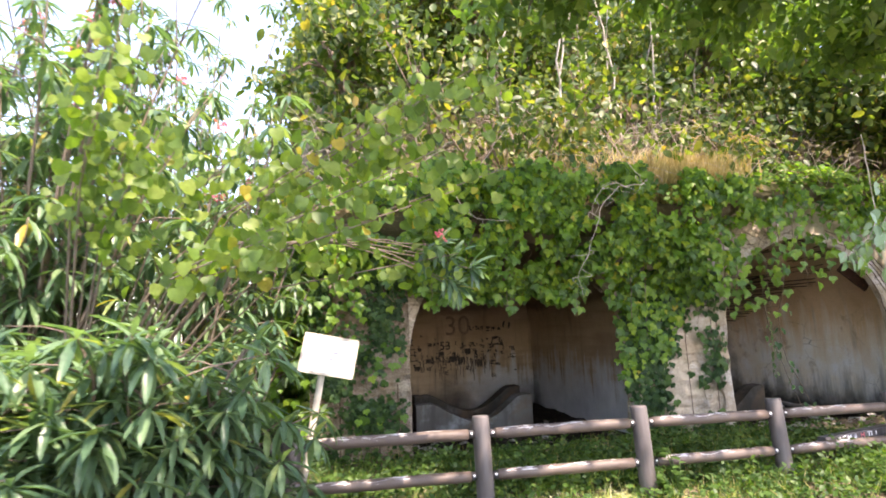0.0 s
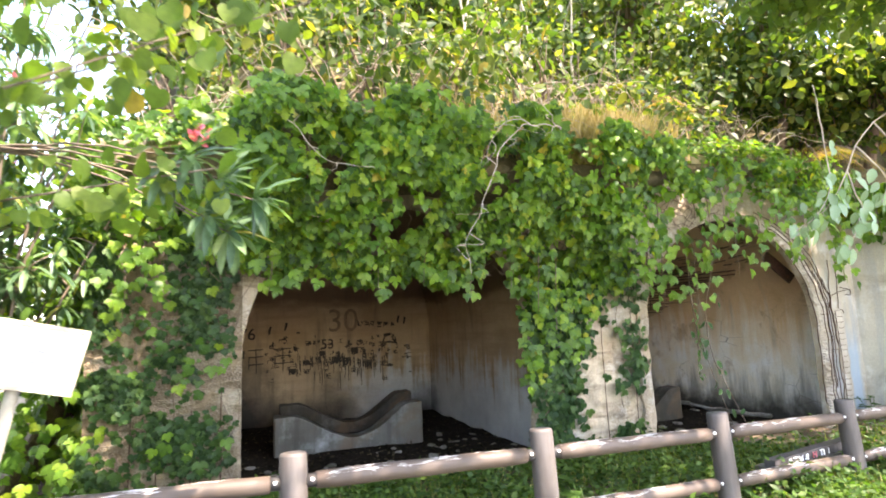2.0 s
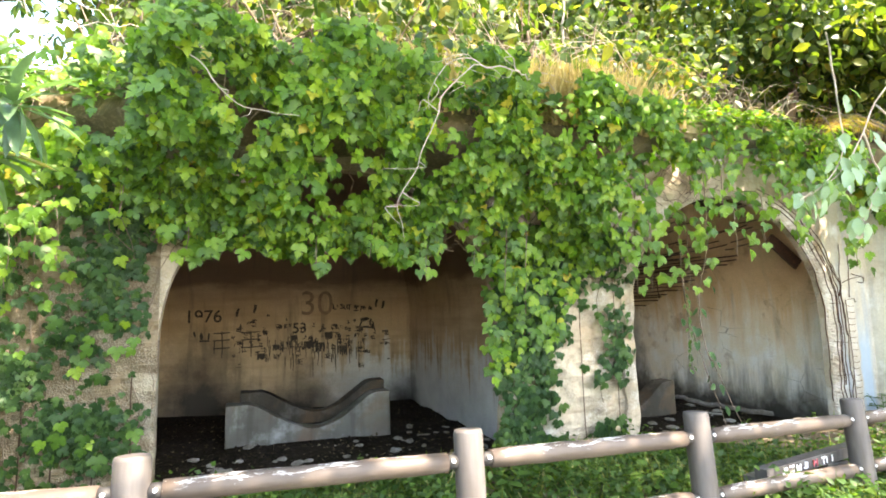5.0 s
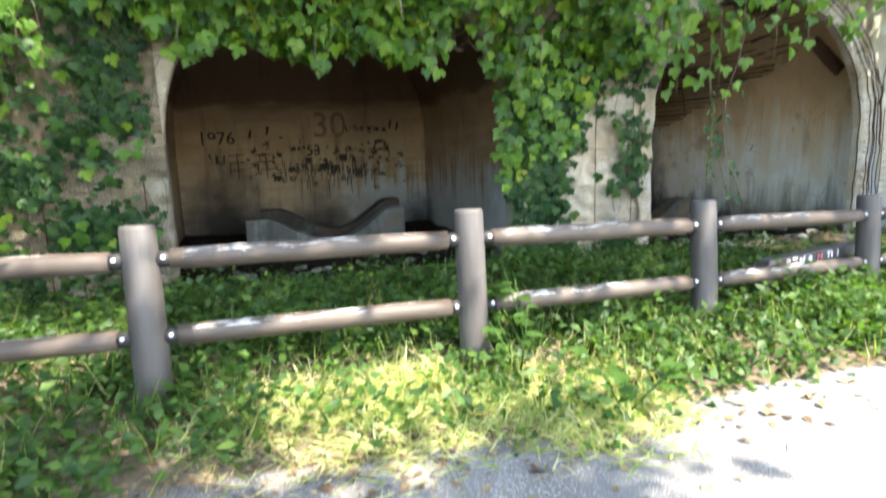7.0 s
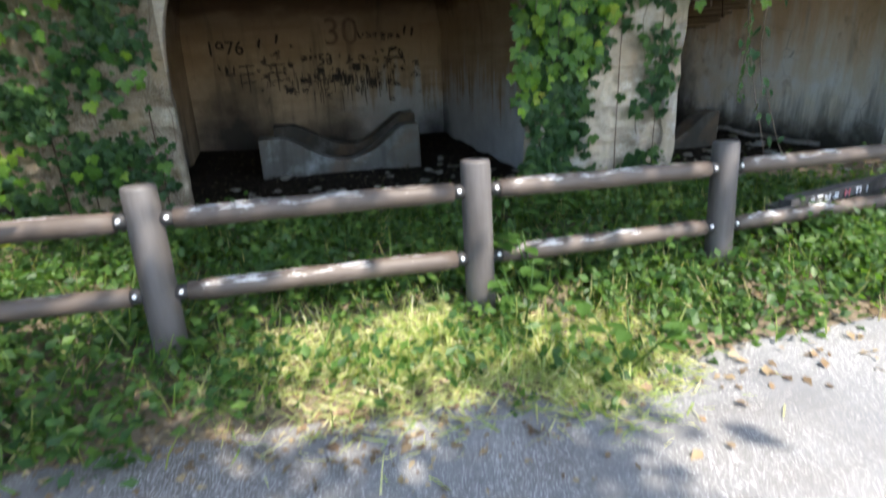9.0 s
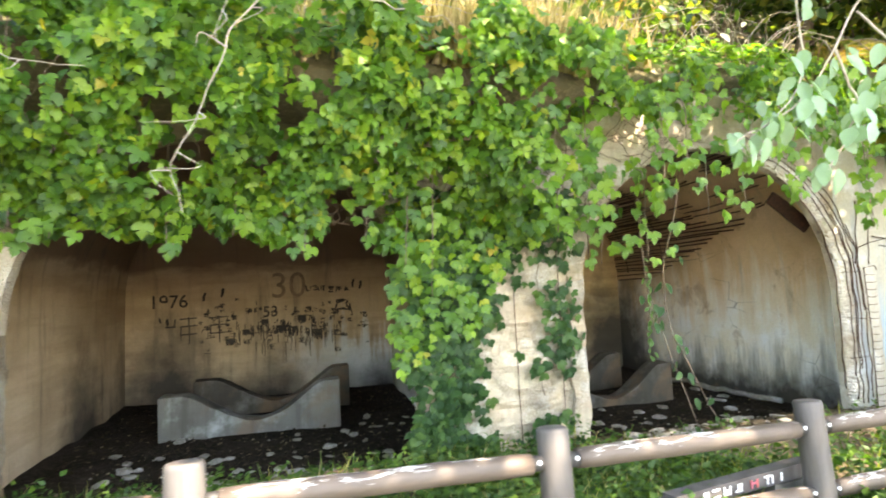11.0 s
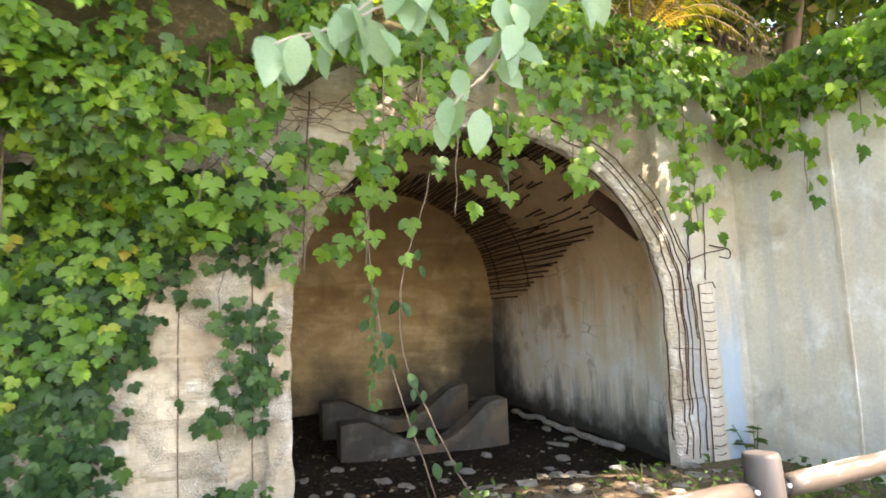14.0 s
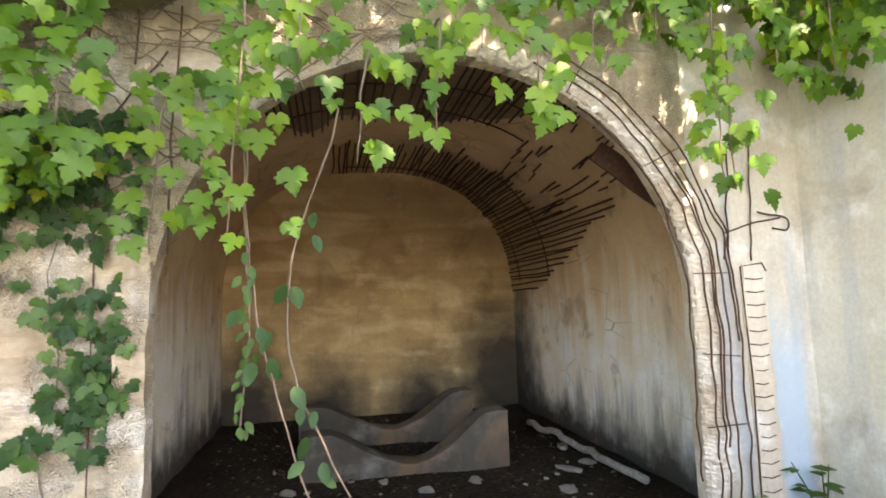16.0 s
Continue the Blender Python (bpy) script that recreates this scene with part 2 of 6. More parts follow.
# Browner cradle concrete, also darkened for the shade deep in the rooms.
M_CRADLE_SHADED = concrete("shaded_brown_concrete", (0.095, 0.08, 0.06), (0.04, 0.034, 0.026), (0.17, 0.16, 0.14), 0.7, 0.6, 1.0)
M_RIB = concrete("spalled_white_concrete", (0.78, 0.72, 0.63), (0.54, 0.45, 0.34), (0.9, 0.88, 0.84), 0.3, 0.5, 1.0)


def rust():
    n = Nodes("rusted_steel")
    a = n.noise(30, 5)
    col = n.ramp(a, [(0.25, (0.03, 0.018, 0.012)), (0.55, (0.075, 0.035, 0.02)), (0.8, (0.16, 0.07, 0.035))])
    return n.done(col, 0.85, a, 0.6, 0.004, 0.2)


def asphalt():
    n = Nodes("worn_asphalt")
    stone = n.voronoi(230, out="Color")
    grit = n.noise(210, 3, 0.75)
    soil = n.noise(0.7, 6, 0.65)
    bw = n.tree.nodes.new("ShaderNodeRGBToBW")
    n.link(stone, bw.inputs[0])
    chips = n.math("MULTIPLY", n.grey(bw.outputs[0], 0.68, 0.86), n.grey(n.noise(2.3, 4, 0.6), 0.28, 0.55))
    col = n.mix(n.grey(soil, 0.35, 0.68), (0.145, 0.145, 0.15), (0.235, 0.23, 0.225))
    # Brown soil towards the west, with the tree's shade painted into it.
    soil_and_shade = n.math("ADD", n.math("MULTIPLY", n.axis(0), -0.16), n.math("MULTIPLY", n.noise(1.1, 7, 0.72), 1.6))
    col = n.mix(n.math("MULTIPLY", n.grey(soil_and_shade, 0.1, 0.85), 0.95), col, (0.105, 0.087, 0.072))
    crumb = n.grey(n.voronoi(48), 0.14, 0.09)
    col = n.mix(n.math("MULTIPLY", crumb, n.grey(n.noise(9, 3, 0.6), 0.55, 0.66)), col, (0.5, 0.48, 0.45))
    col = n.mix(n.math("MULTIPLY", chips, 0.85), col, (0.56, 0.54, 0.52))
    col = n.mix(n.math("MULTIPLY", n.grey(grit, 0.6, 0.8), 0.5), col, (0.03, 0.03, 0.03))
    return n.done(col, 0.9, n.mix(0.5, bw.outputs[0], grit), 0.7, 0.006)


def earth(name, a, b, c, spec=0.15):
    n = Nodes(name)
    big = n.noise(1.1, 6, 0.65)
    fine = n.noise(26, 6, 0.7)
    col = n.mix(n.grey(big, 0.35, 0.65), a, b)
    col = n.mix(n.grey(fine, 0.5, 0.72), col, c)
    return n.done(col, 0.95, n.mix(0.5, big, fine), 0.9, 0.03, spec=spec)


def fence_paint():
    """Moulded brown-grey log: peeling paint shows a pale core; sun on the top is painted in with it."""
    n = Nodes("peeling_sun_topped_paint")
    long = n.noise(3.0, 5, 0.6, n.mapped(1, 7, 7))
    fine = n.noise(40, 4)
    col = n.mix(n.grey(long, 0.35, 0.65), (0.058, 0.041, 0.031), (0.098, 0.073, 0.058))
    flake = n.noise(5.0, 6, 0.75, n.mapped(0.8, 3, 3), 0.5)
    up = n.tree.nodes.new("ShaderNodeNewGeometry")
    sep = n.tree.nodes.new("ShaderNodeSeparateXYZ")
    n.link(up.outputs["True Normal"], sep.inputs[0])
    # Upward faces get more pale colour, a painted sun highlight among the flakes.
    worn = n.math("ADD", flake, n.math("MULTIPLY", sep.outputs[2], 0.16))
    col = n.mix(n.grey(worn, 0.69, 0.73), col, (0.5, 0.48, 0.46))
    return n.done(col, 0.6, n.mix(0.5, fine, flake), 0.5, 0.006)


def post_paint():
    n = Nodes("weathered_post_paint")
    long = n.noise(2.2, 5, 0.6, n.mapped(6, 6, 1))
    fine = n.noise(45, 4)
    col = n.mix(n.grey(long, 0.35, 0.68), (0.058, 0.048, 0.043), (0.1, 0.089, 0.085))
    flake = n.noise(4.0, 7, 0.75, n.mapped(3, 3, 1.2), 0.4)
    col = n.mix(n.grey(flake, 0.66, 0.72), col, (0.36, 0.34, 0.33))
    return n.done(col, 0.62, n.mix(0.5, fine, flake), 0.4, 0.005)


def bark(name, a, b):
    n = Nodes(name)
    f = n.noise(6, 6, 0.7, n.mapped(4, 4, 1))
    return n.done(n.mix(n.grey(f, 0.3, 0.7), a, b), 0.9, f, 0.7, 0.01)


def plain(name, color, rough=0.7, vary=0.25, scale=12.0):
    n = Nodes(name)
    f = n.noise(scale, 5, 0.65)
    dark = tuple(c * (1 - vary) for c in color)
    return n.done(n.mix(n.grey(f, 0.3, 0.7), dark, color), rough, f, 0.25, 0.004)


M_RUST = rust()
M_ROAD = asphalt()
M_SOIL = earth("leaf_litter_soil", (0.09, 0.066, 0.045), (0.15, 0.118, 0.08), (0.25, 0.2, 0.14))
# Earth colour taken far down to stand in for the rooms' shade.
M_FLOOR = earth("shaded_room_earth", (0.016, 0.0125, 0.01), (0.032, 0.025, 0.019), (0.075, 0.06, 0.046), 0.05)
M_HILL = earth("hillside_earth", (0.07, 0.06, 0.03), (0.12, 0.1, 0.055), (0.2, 0.16, 0.09))
M_RAIL = fence_paint()
M_POST = post_paint()
M_STUB = plain("dark_rubber_sleeve", (0.03, 0.028, 0.028), 0.6)
M_STEM = bark("grey_vine_bark", (0.12, 0.085, 0.06), (0.21, 0.155, 0.11))
M_TWIG = bark("pale_dead_twig", (0.3, 0.25, 0.19), (0.46, 0.4, 0.32))
M_DARKBARK = bark("dark_bark", (0.1, 0.075, 0.055), (0.2, 0.16, 0.12))
M_WHITE = plain("white_signboard", (0.82, 0.82, 0.8), 0.45, 0.06, 5)
M_WOOD = plain("weathered_pale_wood", (0.5, 0.45, 0.36), 0.8, 0.35, 9)
M_INK = plain("faded_grey_ink", (0.35, 0.36, 0.38), 0.8)
M_PAINT = plain("black_graffiti_paint", (0.06, 0.046, 0.036), 0.85, 0.5, 6)
M_FADED = plain("faded_brown_graffiti", (0.34, 0.235, 0.155), 0.85, 0.55, 7)
M_STONE = earth("rubble_stone", (0.2, 0.18, 0.15), (0.34, 0.32, 0.28), (0.55, 0.53, 0.5))
M_RAILING = plain("white_painted_steel", (0.8, 0.8, 0.8), 0.4, 0.08)
M_IVY = leaf_material("ivy_leaf", [(0.0, (0.042, 0.105, 0.026)), (0.3, (0.085, 0.195, 0.028)), (0.75, (0.16, 0.305, 0.03)), (0.95, (0.25, 0.38, 0.034)), (0.99, (0.34, 0.4, 0.04)), (1.0, (0.42, 0.3, 0.05))], 0.43, 0.5, spec=0.4)
M_IVY_ONE = leaf_material("hanging_ivy_leaf", [(0.0, (0.055, 0.14, 0.022)), (0.5, (0.12, 0.25, 0.025)), (1.0, (0.21, 0.35, 0.03))], 0.42, 0.48, True, spec=0.4)
M_IVY_DARK = leaf_material("small_dark_creeper_leaf", [(0.0, (0.02, 0.055, 0.022)), (0.6, (0.042, 0.1, 0.034)), (1.0, (0.085, 0.16, 0.045))], 0.45, 0.4, spec=0.25)
M_OLE = leaf_material("oleander_leaf", [(0.0, (0.045, 0.1, 0.058)), (0.5, (0.1, 0.185, 0.1)), (0.9, (0.17, 0.27, 0.14)), (0.97, (0.26, 0.33, 0.12)), (1.0, (0.42, 0.32, 0.06))], 0.33, 0.42)
M_BUSH = leaf_material("hillside_leaf", [(0.0, (0.028, 0.062, 0.014)), (0.5, (0.07, 0.12, 0.022)), (0.85, (0.14, 0.185, 0.034)), (0.96, (0.25, 0.25, 0.05)), (1.0, (0.36, 0.25, 0.06))], 0.45, 0.5)
M_FG = leaf_material("broad_shrub_leaf", [(0.0, (0.08, 0.15, 0.028)), (0.5, (0.14, 0.23, 0.04)), (0.95, (0.22, 0.3, 0.05)), (1.0, (0.4, 0.3, 0.04))], 0.5, 0.55)
M_CANOPY = leaf_material("tree_leaf", [(0.0, (0.07, 0.14, 0.035)), (0.6, (0.13, 0.23, 0.05)), (1.0, (0.22, 0.31, 0.07))], 0.4, 0.52)
M_PALE = leaf_material("pale_glossy_leaf", [(0.0, (0.16, 0.27, 0.15)), (0.6, (0.24, 0.36, 0.22)), (1.0, (0.36, 0.45, 0.3))], 0.25, 0.35)
# Darker copy of the fallen leaves, indoor shade put into the colour.
M_SHADED_LEAF = leaf_material("shaded_litter_leaf", [(0.0, (0.014, 0.011, 0.008)), (0.5, (0.04, 0.03, 0.021)), (0.85, (0.11, 0.083, 0.058)), (1.0, (0.3, 0.25, 0.18))], 0.85, 0.08, spec=0.05)
M_WEED = leaf_material("weed_leaf", [(0.0, (0.026, 0.068, 0.015)), (0.5, (0.052, 0.12, 0.022)), (1.0, (0.11, 0.19, 0.035))], 0.5, 0.45)
M_GRASS = leaf_material("grass_blade", [(0.0, (0.08, 0.15, 0.03)), (0.5, (0.16, 0.24, 0.05)), (0.75, (0.3, 0.31, 0.1)), (1.0, (0.5, 0.42, 0.24))], 0.6, 0.5)
M_MAT = leaf_material("yellow_grass", [(0.0, (0.24, 0.34, 0.1)), (0.45, (0.45, 0.5, 0.18)), (0.75, (0.6, 0.56, 0.31)), (1.0, (0.72, 0.66, 0.46))], 0.6, 0.5)
M_STRAW = leaf_material("dry_grass", [(0.0, (0.3, 0.22, 0.1)), (0.6, (0.42, 0.32, 0.16)), (1.0, (0.55, 0.43, 0.24))], 0.7, 0.4)
M_LITTER = leaf_material("fallen_leaf", [(0.0, (0.1, 0.06, 0.035)), (0.5, (0.22, 0.14, 0.08)), (1.0, (0.4, 0.3, 0.18))], 0.8, 0.15)
M_PETAL = leaf_material("pink_petal", [(0.0, (0.7, 0.12, 0.2)), (1.0, (0.8, 0.25, 0.35))], 0.6, 0.4)
M_YELLOW = leaf_material("yellow_leaf", [(0.0, (0.6, 0.4, 0.03)), (1.0, (0.75, 0.6, 0.08))], 0.5, 0.5, True)
M_FROND = leaf_material("cycad_leaflet", [(0.0, (0.2, 0.2, 0.05)), (0.5, (0.36, 0.26, 0.06)), (1.0, (0.45, 0.25, 0.08))], 0.5, 0.4)


# ---- builders ----
def mesh_from(name, verts, faces, material=None, smooth=False):
    me = bpy.data.meshes.new(name)
    me.from_pydata([tuple(v) for v in verts], [], [tuple(f) for f in faces])
    if material:
        me.materials.append(material)
    if smooth:
        me.shade_smooth()
    me.update()
    return me


def from_bm(name, bm, material=None, smooth=False):
    me = bpy.data.meshes.new(name)
    bm.to_mesh(me)
    bm.free()
    if material:
        me.materials.append(material)
    if smooth:
        me.shade_smooth()
    return me


def part(name, me, parent, label="", m=None, kind=""):
    ob = new(name, me)
    ob.parent = parent
    if m is not None:
        ob.matrix_basis = m
    return tagged(ob, label, kind=kind)


def empty(name, m, label, category, group="", kind=""):
    ob = new(name)
    ob.matrix_basis = m
    return tagged(ob, label, category, group, kind)


def structure(name, me, label, category="structure"):
    return tagged(new(name, me), label, category, kind="structure")


def box(bm, lo, hi, bevel=0.0):
    r = bmesh.ops.create_cube(bm, size=1)
    vs = r["verts"]
    for v in vs:
        v.co = Vector([lo[i] + (v.co[i] + 0.5) * (hi[i] - lo[i]) for i in range(3)])
    if bevel:
        es = list({e for v in vs for e in v.link_edges})
        bmesh.ops.bevel(bm, geom=es, offset=bevel, segments=2, affect="EDGES")
    return bm


def box_mesh(name, lo, hi, material, bevel=0.0):
    return from_bm(name, box(bmesh.new(), lo, hi, bevel), material)


def rough_block(name, lo, hi, material, cells=0.12, amount=0.012, seed=0):
    """A block cut into a fine net and knocked about, for broken concrete."""
    bm = box(bmesh.new(), lo, hi)
    size = [hi[i] - lo[i] for i in range(3)]
    for axis in range(3):
        n = max(1, int(size[axis] / cells))
        for k in range(1, n):
            co = Vector(lo)
            co[axis] = lo[axis] + size[axis] * k / n
            no = Vector((0, 0, 0))
            no[axis] = 1
            bmesh.ops.bisect_plane(bm, geom=bm.verts[:] + bm.edges[:] + bm.faces[:], plane_co=co, plane_no=no)
    for v in bm.verts:
        v.co += noise.noise_vector(v.co * 5 + Vector((seed, 0, 0))) * amount
    return from_bm(name, bm, material)


def tube(points, radii, sides=6):
    """Vertices and faces of a tapered tube along points."""
    pts = [Vector(p) for p in points]
    verts, faces = [], []
    up = Vector((0.13, 0.21, 0.97))
    for i, p in enumerate(pts):
        d = (pts[min(i + 1, len(pts) - 1)] - pts[max(i - 1, 0)]).normalized()
        a = d.cross(up)
        if a.length < 0.05:
            a = d.cross(Vector((1, 0, 0)))
        a.normalize()
        b = d.cross(a)
        r = radii[i] if hasattr(radii, "__len__") else radii
        for k in range(sides):
            t = 2 * math.pi * k / sides
            verts.append(p + a * (r * math.cos(t)) + b * (r * math.sin(t)))
    for i in range(len(pts) - 1):
        for k in range(sides):
            k2 = (k + 1) % sides
            faces.append((i * sides + k, i * sides + k2, (i + 1) * sides + k2, (i + 1) * sides + k))
    faces.append(tuple(range(sides - 1, -1, -1)))
    n = (len(pts) - 1) * sides
    faces.append(tuple(range(n, n + sides)))
    return verts, faces


def supple(points, wiggle=0.0, steps=5, seed=0.0):
    """A smooth run through points, with slight crooks."""
    p = [Vector(q) for q in points]
    p = [p[0] * 2 - p[1]] + p + [p[-1] * 2 - p[-2]]
    out = []
    for i in range(1, len(p) - 2):
        for k in range(steps if i < len(p) - 3 else steps + 1):
            t = k / steps
            a, b, c, d = p[i - 1], p[i], p[i + 1], p[i + 2]
            q = 0.5 * ((2 * b) + (c - a) * t + (2 * a - 5 * b + 4 * c - d) * t * t + (3 * b - 3 * c + d - a) * t ** 3)
            out.append(q + noise.noise_vector(q * 7 + Vector((seed, 0, 0))) * wiggle)
    return out


def tubes_mesh(name, runs, material, sides=6):
    verts, faces = [], []
    for points, radii in runs:
        v, f = tube(points, radii, sides)
        o = len(verts)
        verts += v
        faces += [tuple(i + o for i in q) for q in f]
    return mesh_from(name, verts, faces, material, True)


def leaf_shape(outline, fold=0.12, droop=0.1):
    """A leaf in the xy plane, stalk at the origin, tip along +y, creased along its middle."""
    n = len(outline)
    verts = [(x, y, abs(x) * fold - droop * y * y) for x, y in outline]
    top = max(y for _, y in outline)
    verts.append((0, top * 0.45, -droop * (top * 0.45) ** 2 - 0.01))
    return np.array(verts), [(i, (i + 1) % n, n) for i in range(n)]


IVY = leaf_shape([(0, 0.1), (0.1, -0.05), (0.28, -0.09), (0.42, 0.0), (0.47, 0.09), (0.61, 0.13), (0.58, 0.26), (0.74, 0.38), (0.62, 0.45), (0.68, 0.64), (0.47, 0.6), (0.33, 0.55), (0.37, 0.75), (0.24, 0.8), (0.2, 0.93), (0.08, 0.97), (0, 1.14), (-0.09, 0.97), (-0.21, 0.92), (-0.23, 0.79), (-0.37, 0.77), (-0.32, 0.56), (-0.46, 0.61), (-0.67, 0.65), (-0.61, 0.46), (-0.73, 0.36), (-0.58, 0.25), (-0.6, 0.12), (-0.46, 0.08), (-0.42, 0.0), (-0.28, -0.09), (-0.1, -0.05)], 0.18, 0.36)
ROUND = leaf_shape([(0, 0.05), (0.2, -0.05), (0.45, 0.08), (0.56, 0.36), (0.44, 0.68), (0.2, 0.88), (0, 0.98), (-0.2, 0.88), (-0.46, 0.66), (-0.54, 0.36), (-0.45, 0.08), (-0.2, -0.05)], 0.16, 0.3)
OVAL = leaf_shape([(0, 0), (0.2, 0.16), (0.3, 0.45), (0.19, 0.78), (0, 1.0), (-0.19, 0.78), (-0.3, 0.45), (-0.2, 0.16)], 0.2, 0.2)
LANCE = leaf_shape([(0, 0), (0.075, 0.25), (0.11, 0.55), (0.075, 0.83), (0, 1.0), (-0.075, 0.83), (-0.11, 0.55), (-0.075, 0.25)], 0.3, 0.4)
SIMPLE = leaf_shape([(0, 0), (0.3, 0.4), (0, 1.0), (-0.3, 0.4)], 0.25, 0.15)
BLADE = (np.array([(-0.03, 0, 0), (0.03, 0, 0), (0.022, 0.5, -0.04), (-0.022, 0.5, -0.04), (0, 1, -0.22)]), [(0, 1, 2, 3), (3, 2, 4)])


def frames_for(along, normal):
    """Turning matrices whose y runs along and whose z is near normal, row by row."""
    y = along / np.maximum(np.linalg.norm(along, axis=1, keepdims=True), 1e-6)
    x = np.cross(y, normal)
    x /= np.maximum(np.linalg.norm(x, axis=1, keepdims=True), 1e-6)
    z = np.cross(x, y)
    return np.stack([x, y, z], axis=2)


def scatter(name, shape, pos, along, normal, size, material):
    """One mesh of many leaves."""
    verts, faces = shape
    rot = frames_for(along, normal)
    n, k = len(pos), len(verts)
    pts = np.einsum("nij,kj->nki", rot, verts) * size[:, None, None] + pos[:, None, :]
    flat = [i for f in faces for i in f]
    loops = (np.array(flat)[None, :] + (np.arange(n) * k)[:, None]).ravel()
    lens = np.tile([len(f) for f in faces], n)
    starts = np.concatenate([[0], np.cumsum(lens)[:-1]])
    me = bpy.data.meshes.new(name)
    me.vertices.add(n * k)
    me.vertices.foreach_set("co", pts.ravel().astype(np.float32))
    me.loops.add(len(loops))
    me.loops.foreach_set("vertex_index", loops.astype(np.int32))
    me.polygons.add(len(lens))
    me.polygons.foreach_set("loop_start", starts.astype(np.int32))
    me.materials.append(material)
    me.update(calc_edges=True)
    me.validate()
    return me


rng = np.random.default_rng(7)


def rand_dirs(n, bias=(0, 0, 0)):
    d = rng.normal(size=(n, 3)) + np.array(bias)
    return d / np.linalg.norm(d, axis=1, keepdims=True)


def nz(x, y, z=0.0):
    return noise.noise(Vector((x, y, z)))


# ---- ground and road ----
FRONT = 6.55          # face of the ruin
ROOMS = ((2.5, 0.97, 3.97, -0.06), (7.05, 5.52, 8.55, -0.12))   # middle, opening from, to, floor level


def smooth(a, b, v):
    t = min(1.0, max(0.0, (v - a) / (b - a)))
    return t * t * (3 - 2 * t)


def road_edge(x):
    return 3.62 + 0.34 * (1 - smooth(0.4, 3.0, x)) + 0.09 * nz(x * 2.3, 4.0) - 0.22 * math.exp(-((x - 2.95) / 0.3) ** 2)


def ground_z(x, y):
    z = 0.12
    e = 3.6
    z += 0.09 * smooth(e - 0.1, e + 0.7, y)
    z -= 0.07 * smooth(4.8, 6.4, y)
    z -= 0.2 * smooth(6.4, 7.6, y) + 0.6 * smooth(6.7, 7.3, y)
    z += 0.02 * nz(x * 1.7, y * 1.7) * smooth(e, e + 0.4, y)
    if y < e:
        z -= 0.03
    return z


def axis_steps(near0, near1, step, far):
    a = list(np.arange(near0, near1, step))
    lo, hi, d = near0, near1, step
    out_lo, out_hi = [], []
    while lo > -far:
        d *= 1.7
        lo -= d
        out_lo.append(lo)
    d = step
    while hi < far:
        out_hi.append(hi)
        d *= 1.7
        hi += d
    out_hi.append(hi)
    return out_lo[::-1] + a + out_hi


def grid(name, xs, ys, fz, material):
    verts = [(x, y, fz(x, y)) for y in ys for x in xs]
    w = len(xs)
    faces = [(j * w + i, j * w + i + 1, (j + 1) * w + i + 1, (j + 1) * w + i) for j in range(len(ys) - 1) for i in range(w - 1)]
    return mesh_from(name, verts, faces, material, True)


structure("ground", grid("ground", axis_steps(-4, 12, 0.22, 160), axis_steps(3.2, 12.6, 0.22, 160), ground_z, M_SOIL), "brown soil verge scattered with leaf litter", "ground")
rx = list(np.arange(-40, -4, 3.0)) + list(np.arange(-4, 12, 0.1)) + list(np.arange(12, 45, 3.0))
rv, rf = [], []
for x in rx:
    e = road_edge(x)
    for y, z in ((-6, 0.13), (0, 0.135), (2, 0.13), (e - 0.3, 0.128), (e, 0.105)):
        rv.append((x, y, z + 0.004 * nz(x * 3, y * 3)))
for i in range(len(rx) - 1):
    for k in range(4):
        rf.append((i * 5 + k, (i + 1) * 5 + k, (i + 1) * 5 + k + 1, i * 5 + k + 1))
structure("road", mesh_from("road", rv, rf, M_ROAD, True), "worn grey asphalt path with pale chippings", "road")


# ---- the ruin ----
def arch_top(x, room):
    """Height of the opening's head over x."""
    mid, a, b, _ = room
    c, r = (a + b) / 2, (b - a) / 2
    u = max(-1.0, min(1.0, (x - c) / r))
    return 1.36 + 1.48 * math.sqrt(max(0.0, 1 - u * u))


def top_of_wall(x):
    return 3.35 + 0.12 * nz(x * 0.8, 3.3) + 0.35 * smooth(5.0, 6.4, x) * (1 - smooth(9.0, 9.3, x) * 0.5)


def facade_piece(name, xs, lo, hi, y0, y1, material, rows=14, rough=0.012):
    """A wall panel over xs between the heights lo(x) and hi(x)."""
    verts, faces = [], []
    w = rows + 1
    for y in (y0, y1):
        for x in xs:
            a, b = lo(x), hi(x)
            for k in range(w):
                z = a + (b - a) * k / rows
                d = nz(x * 4, y * 4, z * 4) + (0.7 * nz(x * 5, y + 3, z * 17) + 0.5 * nz(x * 16, y, z * 16) if rough > 0.02 else 0)
                verts.append((x, y + d * rough, z))
    n = len(xs)
    for i in range(n - 1):
        for k in range(rows):
            a = i * w + k
            faces.append((a, a + w, a + w + 1, a + 1))
            a += n * w
            faces.append((a, a + 1, a + w + 1, a + w))
        for k in (0, rows):
            a = i * w + k
            q = (a, a + n * w, a + n * w + w, a + w)
            faces.append(q if k == 0 else q[::-1])
    for i in (0, n - 1):
        for k in range(rows):
            a = i * w + k
            q = (a, a + 1, a + n * w + 1, a + n * w)
            faces.append(q if i == 0 else q[::-1])
    return mesh_from(name, verts, faces, material)


def arc_xs(room, n=36):
    _, a, b, _ = room
    c, r = (a + b) / 2, (b - a) / 2
    return [c - r * math.cos(math.pi * k / n) for k in range(n + 1)]


